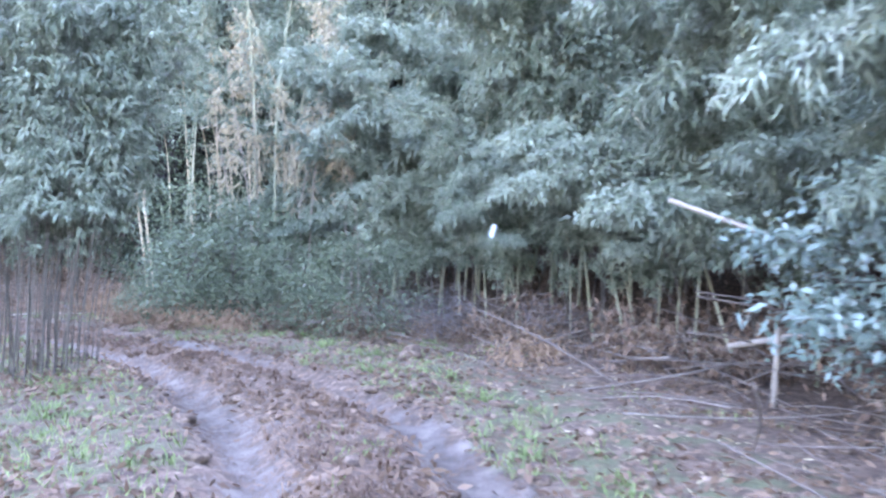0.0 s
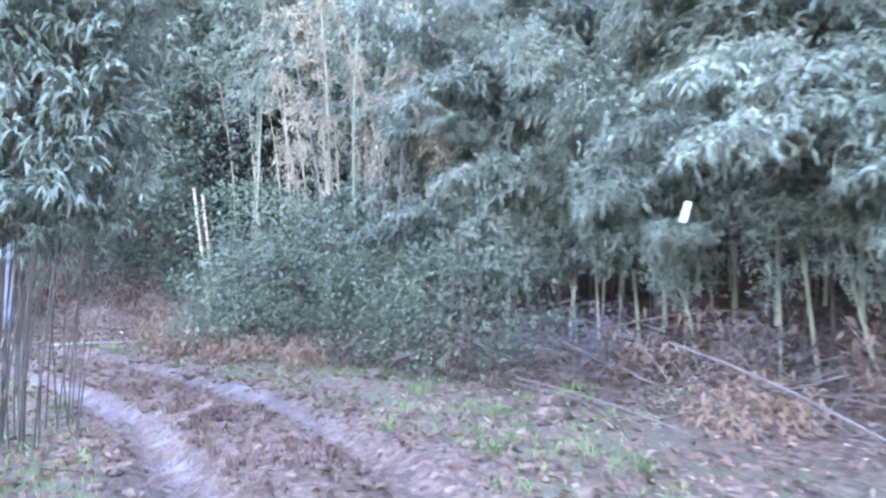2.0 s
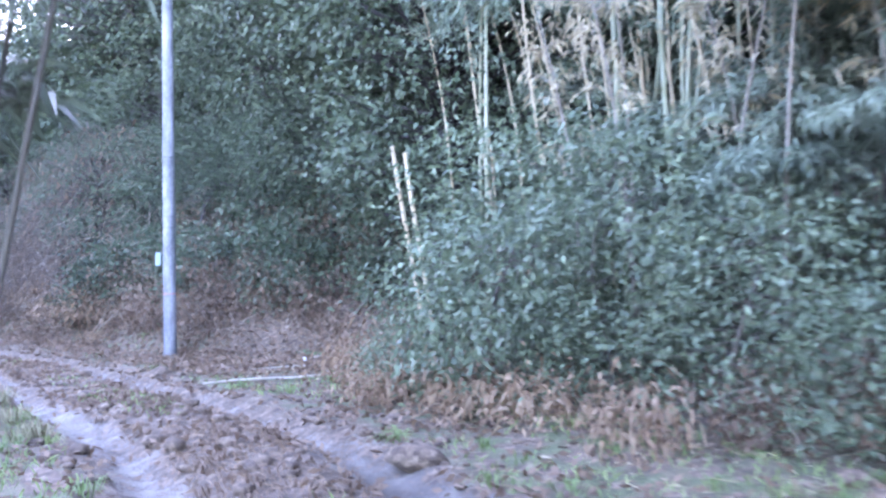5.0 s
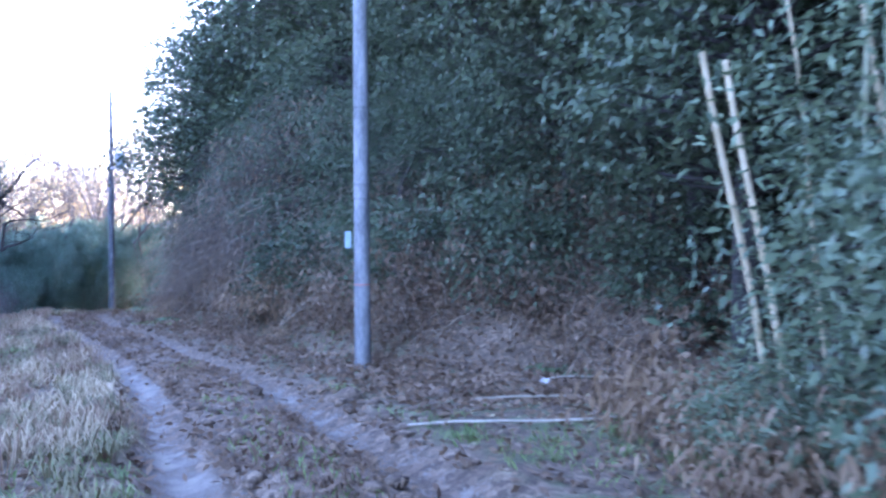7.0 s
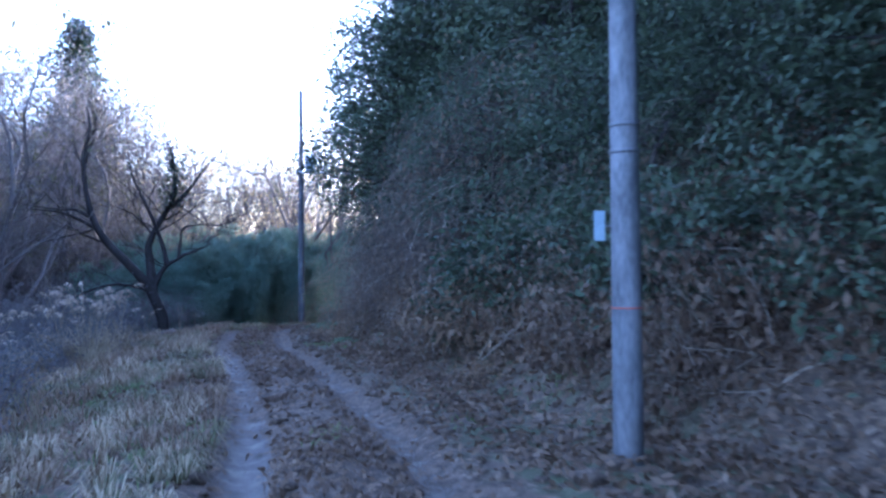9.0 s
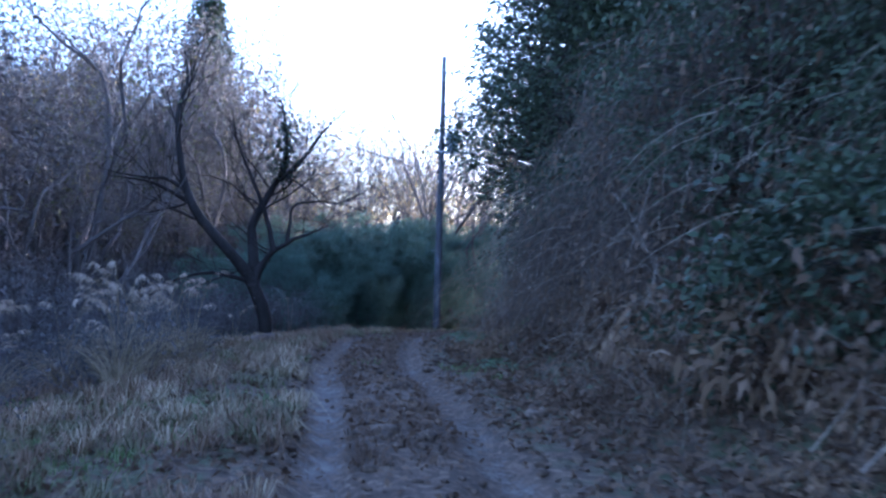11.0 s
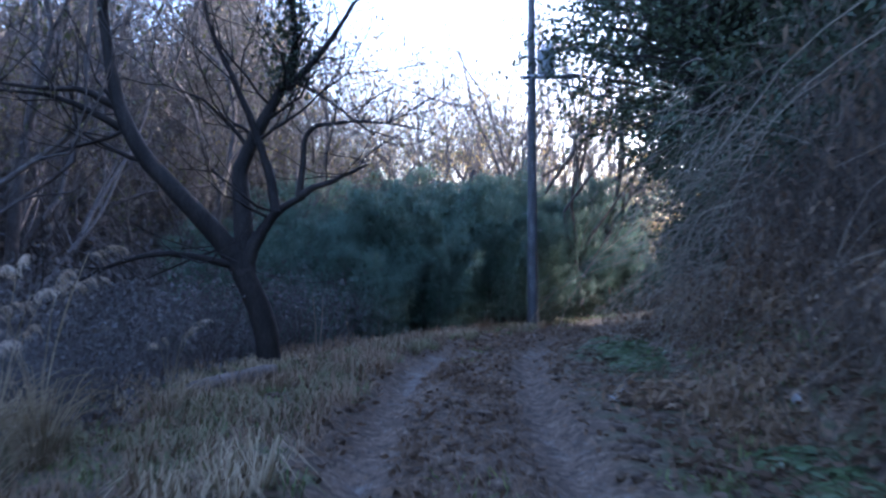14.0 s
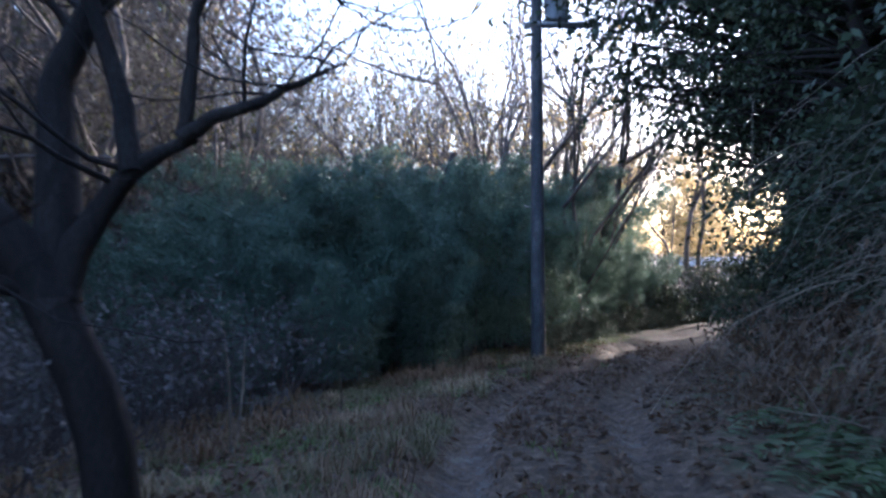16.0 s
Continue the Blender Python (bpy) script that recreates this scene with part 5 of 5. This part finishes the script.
def far_shed():
    """A low shed with a pale roof, far off beyond the bend."""
    root = thing("shed", Matrix.Translation(on(-77, 68.5)) @ pose(0, 0, 0, 0, 0, 40), "small distant shed with a pale sheet roof", "shed")

    def box(name, size, at, material, turn=0):
        bm = bmesh.new()
        bmesh.ops.create_cube(bm, size=1.0, matrix=Matrix.Translation(at) @ pose(0, 0, 0, turn) @ Matrix.Diagonal((*size, 1)))
        part(name, bm, material, root)
    box("wall", (4.6, 3.0, 2.4), (0, 0, 1.2), ROTTEN)
    box("roof", (5.2, 2.0, 0.08), (0, -0.9, 2.75), WHITE, 20)
    box("roof", (5.2, 2.0, 0.08), (0, 0.9, 2.75), WHITE, -20)
    box("door", (0.9, 0.06, 1.9), (0.8, -1.53, 0.95), STEEL)


far_shed()


# ---- grasses, ground litter and small things ----
def pampas():
    kinds = []
    for _ in range(3):
        root = thing("pampas_grass", Matrix(), "pale withered pampas grass with silky plumes", "grass", "pampas grass")
        g, pl = Geo(), Geo()
        for _ in range(90):
            a, L = rng.uniform(0, 2 * np.pi), rng.uniform(0.6, 1.3)
            t = np.linspace(0, 1, 6)[:, None]
            o = np.array([np.cos(a), np.sin(a), 0])
            b = o * rng.uniform(0, 0.15)
            pts = b + o * L * rng.uniform(0.25, 0.7) * t ** 1.5 + np.array([0, 0, 1]) * L * (t - 0.42 * t ** 3)
            tube(g, pts, 0.006 * np.array([1, 1, 0.9, 0.7, 0.45, 0.1]), 3)
        for _ in range(5):
            a, L = rng.uniform(0, 2 * np.pi), rng.uniform(1.0, 1.6)
            o = np.array([np.cos(a), np.sin(a), 0])
            t = np.linspace(0, 1, 6)[:, None]
            pts = o * L * 0.22 * t ** 2 + np.array([0, 0, 1]) * L * t
            tube(g, pts, 0.005 * np.linspace(1, 0.6, 6), 3)
            k = rng.random(34)[:, None]
            leaves(pl, pts[-1] + o * 0.24 * k + np.array([0, 0, 1]) * (0.2 * k - 0.14 * k ** 2) - np.array([0, 0, 0.02]), o + rng.normal(size=(34, 3)) * 0.3 + np.array([0, 0, -0.2]), 0.11, 0.011, 0.4)
        part("blade", g, STRAW, root)
        part("plume", pl, PLUME, root, "silky whitish plumes")
        kinds.append(root)
    spots = []
    for s, lat, k in [(rng.uniform(24, 32.5), -rng.uniform(2.9, 7.0), rng.uniform(0.5, 1.0)) for _ in range(22)] + [(30.0, -2.7, 0.8), (31.2, -2.9, 0.95), (28.2, -3.3, 1.05), (29.6, -3.3, 1.0), (31.8, -3.6, 1.0), (30.5, -3.1, 0.9), (32.4, -2.5, 0.55), (27.0, -3.0, 0.8), (29.2, -4.2, 0.9), (30.6, -3.9, 0.85), (28.6, -5.0, 1.0), (32.0, -4.4, 0.9)]:
        x, y = road_point(s, lat)
        spots.append((x, y, rng.uniform(0, 360), rng.uniform(-8, 8), k))
    plant_out(kinds, spots)


pampas()


def scatter(n, s_range, lat_range, keep):
    s, lat = rng.uniform(*s_range, n), rng.uniform(*lat_range, n)
    i = np.clip(np.searchsorted(ROAD_S, s + S0) - 1, 0, len(ROAD) - 2)
    d = unit(ROAD[i + 1] - ROAD[i])
    p = ROAD[i] + d * (s + S0 - ROAD_S[i])[:, None]
    x, y = p[:, 0] + d[:, 1] * lat, p[:, 1] - d[:, 0] * lat
    ok = keep(s, lat, x, y)
    return x[ok], y[ok], height(x[ok], y[ok]), s[ok], lat[ok]


def off_ruts(s, lat, gap=0.26):
    side = lat + 0.09 * waves(s, s * 0 + 3, 0.9)
    return np.minimum(np.abs(side - 0.68), np.abs(side + 0.68)) > gap


def tufts(geo, x, y, z, per, length, spread=0.09, width=0.009):
    """Grass tufts: curved blades that rise from one root and hang over."""
    n = len(x) * per
    i = np.repeat(np.arange(len(x)), per)
    a = rng.uniform(0, 2 * np.pi, n)
    o = np.stack([np.cos(a), np.sin(a), np.zeros(n)], -1)
    L = (length * rng.uniform(0.5, 1.3, n) * rng.uniform(0.6, 1.25, len(x))[i])[:, None]
    p = np.stack([x[i], y[i], z[i] - 0.02], -1) + o * rng.uniform(0, spread, n)[:, None]
    lean = rng.uniform(0.3, 1.0, n)[:, None]
    m = p + o * L * 0.35 * lean + np.array([0, 0, 1]) * L * 0.5
    t = p + o * L * 0.95 * lean + np.array([0, 0, 1]) * L * (0.75 - 0.75 * lean)
    s = np.stack([-np.sin(a), np.cos(a), np.zeros(n)], -1) * width / 2
    v = np.stack([p - s, p + s, m + s, m - s, t + s * 0.2, t - s * 0.2], 1).reshape(-1, 3)
    k = np.arange(n)[:, None] * 6
    geo.add(v, np.concatenate([k + np.array([0, 1, 2, 3]), k + np.array([3, 2, 4, 5])]))


def litter_and_grass():
    g = Geo()
    x, y, z, s, lat = scatter(480, (13, 48), (-3.4, -0.95), lambda s, lat, x, y: waves(x + 3, y, 1.3) + 0.6 * waves(x, y, 3.3) > np.interp(s, [24, 34, 40], [0.1, 0.2, 0.5]))
    tufts(g, x, y, z, 40, 0.36, 0.07)
    h = Geo()
    x, y, z, s, lat = scatter(1100, (10, 48), (-3.8, -0.95), lambda s, lat, x, y: waves(x - 6, y + 2, 1.6) + 0.6 * waves(x, y + 1, 3.1) > 0.0)
    tufts(h, x, y, z, 34, 0.28, 0.09)
    lone("half_dry_tufts", h, DRY_GRASS, Matrix(), "half-green winter grass tufts on the field side verge", "grass", kind="stuff")
    lone("straw_tufts", g, STRAW, Matrix(), "pale withered grass tufts hanging over the edge of the rut", "grass", kind="stuff")
    g = Geo()
    x, y, z, s, lat = scatter(2100, (12, 48), (-7, -0.95), lambda s, lat, x, y: waves(x, y + 5, 1.1) + 0.6 * waves(x + 2, y, 2.7) > -0.1)
    tufts(g, x, y, z, 22, 0.4, 0.12, 0.008)
    lone("weed_tufts", g, RUSSET, Matrix(), "tangled brown weeds on the field side", "weeds", kind="stuff")
    g = Geo()
    x, y, z, s, lat = scatter(1900, (-12, 46), (-3.6, 3.3), lambda s, lat, x, y: (np.abs(lat) > 1.0) & (waves(x, y, 1.15) + 0.5 * waves(x, y, 3.7) > np.where(lat > 0, np.where((s < 13) & (lat < np.interp(s, [1, 6], [2.0, 2.7])), -0.6, 0.5), np.where((s > 33) & (s < 41), -0.25, 0.05))))
    tufts(g, x, y, z, 24, 0.17, 0.1, 0.008)
    lone("grass_tufts", g, GRASS, Matrix(), "green grass tufts on the verges", "grass", kind="stuff")
    g = Geo()
    x, y, z, s, lat = scatter(900, (-12, 46), (-0.45, 0.45), lambda s, lat, x, y: waves(x, y, 2.1) > -0.2)
    tufts(g, x, y, z, 18, 0.13, 0.1, 0.01)
    lone("trodden_tufts", g, BROWN_LEAF, Matrix(), "brown trodden tufts between the wheel ruts", "grass", kind="stuff")
    g = Geo()
    x, y, z, s, lat = scatter(120000, (-12, 50), (-3.5, 7.5), lambda s, lat, x, y: (off_ruts(s, lat, 0.2) | (rng.random(len(s)) < 0.12)) & (rng.random(len(s)) < 0.35 + 0.65 * (waves(x, y, 1.7) > -0.1)) & ((lat < 4.4) | (s > 11) | (rng.random(len(s)) < 0.3)))
    n = len(x)
    leaves(g, np.stack([x, y, z + rng.uniform(0.004, 0.045, n)], -1), np.stack([rng.normal(size=n), rng.normal(size=n), rng.normal(size=n) * 0.45], -1), 0.095, 0.042, 0.05)
    lone("leaf_litter", g, BROWN_LEAF, Matrix(), "fallen brown leaves strewn over the track and banks", "leaf litter", kind="stuff")
    g = Geo()
    x, y, z, s, lat = scatter(26000, (13.5, 34), (1.4, 6.0), lambda s, lat, x, y: rng.random(len(s)) < 0.45 + 0.5 * (waves(x, y, 2.2) > -0.2))
    n = len(x)
    leaves(g, np.stack([x, y, z + rng.uniform(0.004, 0.07, n)], -1), np.stack([rng.normal(size=n), rng.normal(size=n), rng.normal(size=n) * 0.6], -1), 0.11, 0.055, 0.1)
    lone("bank_litter", g, BROWN_LEAF, Matrix(), "brown curled leaves covering the foot of the hill", "leaf litter", kind="stuff")
    g = Geo()
    x, y, z, s, lat = scatter(3200, (-12, 14), (1.6, 4.6), lambda s, lat, x, y: rng.random(len(s)) < 0.6)
    n = len(x)
    leaves(g, np.stack([x, y, z + rng.uniform(0.004, 0.05, n)], -1), np.stack([rng.normal(size=n), rng.normal(size=n), rng.normal(size=n) * 0.35], -1), 0.09, 0.017, 0.05)
    lone("dry_bamboo_leaves", g, DEAD_LEAF, Matrix(), "dry straw-coloured bamboo leaves along the right verge", "leaf litter", kind="stuff")
    g = Geo()
    x, y, z, s, lat = scatter(70000, (-12, 52), (-6.5, 4.2), lambda s, lat, x, y: off_ruts(s, lat, 0.42) & (waves(x, y, 1.15) + 0.5 * waves(x, y, 3.7) > np.where(np.abs(lat) < 0.55, 0.4, np.where(lat > 0, np.where((s < 14) & (lat < np.interp(s, [1, 6], [2.0, 2.7])), -0.5, 0.5), np.where(s < 17, -0.7, -0.2)))))
    n = len(x)
    leaves(g, np.stack([x, y, z - 0.01], -1), np.stack([rng.normal(size=n) * 0.5, rng.normal(size=n) * 0.5, np.ones(n)], -1), 0.11, 0.012, 0.15)
    lone("grass", g, GRASS, Matrix(), "short green grass on the verges", "grass", kind="stuff")
    g = Geo()
    x, y, z, s, lat = scatter(45000, (14, 52), (-9, -1.35), lambda s, lat, x, y: waves(x + 3, y, 0.9) + 0.6 * waves(x, y, 2.9) > 0.3 + 0.25 * rng.random(len(s)))
    n = len(x)
    leaves(g, np.stack([x, y, z - 0.01], -1), np.stack([rng.normal(size=n) * 0.7, rng.normal(size=n) * 0.7, np.ones(n)], -1), 0.26, 0.012, 0.45)
    lone("dry_grass", g, DRY_GRASS, Matrix(), "long withered grass on the field side of the track", "grass", kind="stuff")
    g = Geo()
    x, y, z, s, lat = scatter(14000, (-12, 36), (-0.48, 0.48), lambda s, lat, x, y: waves(x, y, 2.4) > -0.1)
    n = len(x)
    leaves(g, np.stack([x, y, z - 0.005], -1), np.stack([rng.normal(size=n) * 0.8, rng.normal(size=n) * 0.8, np.ones(n)], -1), 0.1, 0.014, 0.4)
    lone("withered_grass", g, BROWN_LEAF, Matrix(), "brown trodden grass between the wheel ruts", "grass", kind="stuff")


litter_and_grass()


def clods():
    """Lumps of earth and matted leaves beside and between the ruts."""
    bm = bmesh.new()
    bmesh.ops.create_cube(bm, size=1.0)
    bmesh.ops.subdivide_edges(bm, edges=bm.edges[:], cuts=1, use_grid_fill=True)
    base = unit(np.array([v.co[:] for v in bm.verts]))
    quads = np.array([[v.index for v in f.verts] for f in bm.faces])
    bm.free()
    g = Geo()
    x, y, z, s, lat = scatter(9000, (-12, 46), (-4.5, 4.5), lambda s, lat, x, y: off_ruts(s, lat, 0.24) & (rng.random(len(s)) < np.where(np.abs(lat) < 1.5, 1.0, 0.35)))
    for a, c, e in zip(x, y, z):
        w = 0.035 * math.exp(rng.normal() * 0.45)
        v = base * (1 + rng.normal(size=(len(base), 1)) * 0.16) * np.array([w * rng.uniform(0.8, 1.6), w, w * rng.uniform(0.5, 0.8)])
        g.add(v + np.array([a, c, e + w * 0.1]), quads)
    lone("soil_clods", g, SOIL, Matrix(), "brown clods of earth and matted leaves along the ruts", "soil", kind="stuff", smooth=True)


clods()


def stone_mesh(w, h):
    bm = bmesh.new()
    bmesh.ops.create_icosphere(bm, subdivisions=3, radius=0.5)
    for v in bm.verts:
        c = v.co.copy()
        v.co *= 1 + 0.35 * noise.noise(c * 2.1 + Vector((w * 9, 0, 0)))
        v.co.x *= w
        v.co.y *= w * 0.75
        v.co.z *= h
    return bm


def small_things():
    for x, y, w, h, turn in ((-27.95, 23.1, 0.13, 0.1, 20), (-27.6, 22.8, 0.12, 0.1, 70), (-9.6, 18.25, 0.14, 0.1, 10), (-25.9, 23.3, 0.1, 0.1, 100)):
        lone("stone", stone_mesh(w, h), STONE, Matrix.Translation(on(x, y, h * 0.2)) @ pose(0, 0, 0, 0, 0, turn), "pale grey stone beside the track", "stone", "pale stones", smooth=True)
    # bars of bamboo lying across the mouth of the hollow
    for a, b, r in (((-9.15, 15.6), (-7.75, 16.75), 0.013), ((-9.45, 16.85), (-7.95, 18.2), 0.012), ((-9.7, 18.5), (-9.0, 19.1), 0.013)):
        g = Geo()
        L = math.hypot(b[0] - a[0], b[1] - a[1])
        tt = np.repeat(np.linspace(0, 1, 6), 3) + np.tile([-0.01, 0, 0.01], 6)
        tube(g, np.stack([tt * L, 0 * tt, 0.012 * np.sin(tt * 7)], -1), np.tile([r, r * 1.15, r], 6), 8, True)
        za, zb = on(*a)[2], on(*b)[2]
        lone("bamboo_bar", g, DRY_CULM, Matrix.Translation(on(*a, r + 0.03)) @ pose(0, 0, 0, 0, -math.degrees(math.atan2(zb - za, L)), math.degrees(math.atan2(b[1] - a[1], b[0] - a[0]))),
             "pale cut bamboo pole lying across the mouth of the hollow", "bamboo", "poles on the ground", smooth=True)
    # rotten log left of the track, and a dead fallen bough
    g = Geo()
    tube(g, curve_pts([(0, 0, 0), (0.45, 0.1, 0.05), (0.95, 0.1, 0.12)], 9), [0.07, 0.085, 0.09, 0.085, 0.09, 0.08, 0.085, 0.08, 0.06], 9, True)
    lone("rotten_log", g, ROTTEN, Matrix.Translation(on(-29.6, 19.1, 0.07)) @ pose(0, 0, 0, 0, 0, 100), "rotten log lying in the grass below the forked tree", "log", smooth=True)
    g, tips = Geo(), []
    branching(g, np.zeros(3), unit(np.array([0.8, -0.5, 0.35])), 1.1, 0.03, 4, tips, 0.55, 0.0, 5)
    lone("dead_bough", g, VINE, Matrix.Translation(on(-29.4, 17.6, 0.05)), "grey dead bough fallen in the undergrowth", "branch", smooth=True)
    for x, y, L, tilt in ((-34.2, 21.9, 0.75, 22), (-35.2, 22.7, 0.5, 15), (-33.6, 21.2, 1.1, 8), (-33.9, 21.3, 1.0, -14)):
        g = Geo()
        tube(g, [(0, 0, 0), (0.02, 0, L * 0.5), (0, 0.01, L)], [0.016, 0.013, 0.006], 5)
        lone("dead_stalk", g, VINE, Matrix.Translation(on(x, y, -0.02)) @ pose(0, 0, 0, tilt, 0, 60), "pale dead stalk in front of the bamboo grove", "stalk", "dead stalks")


small_things()
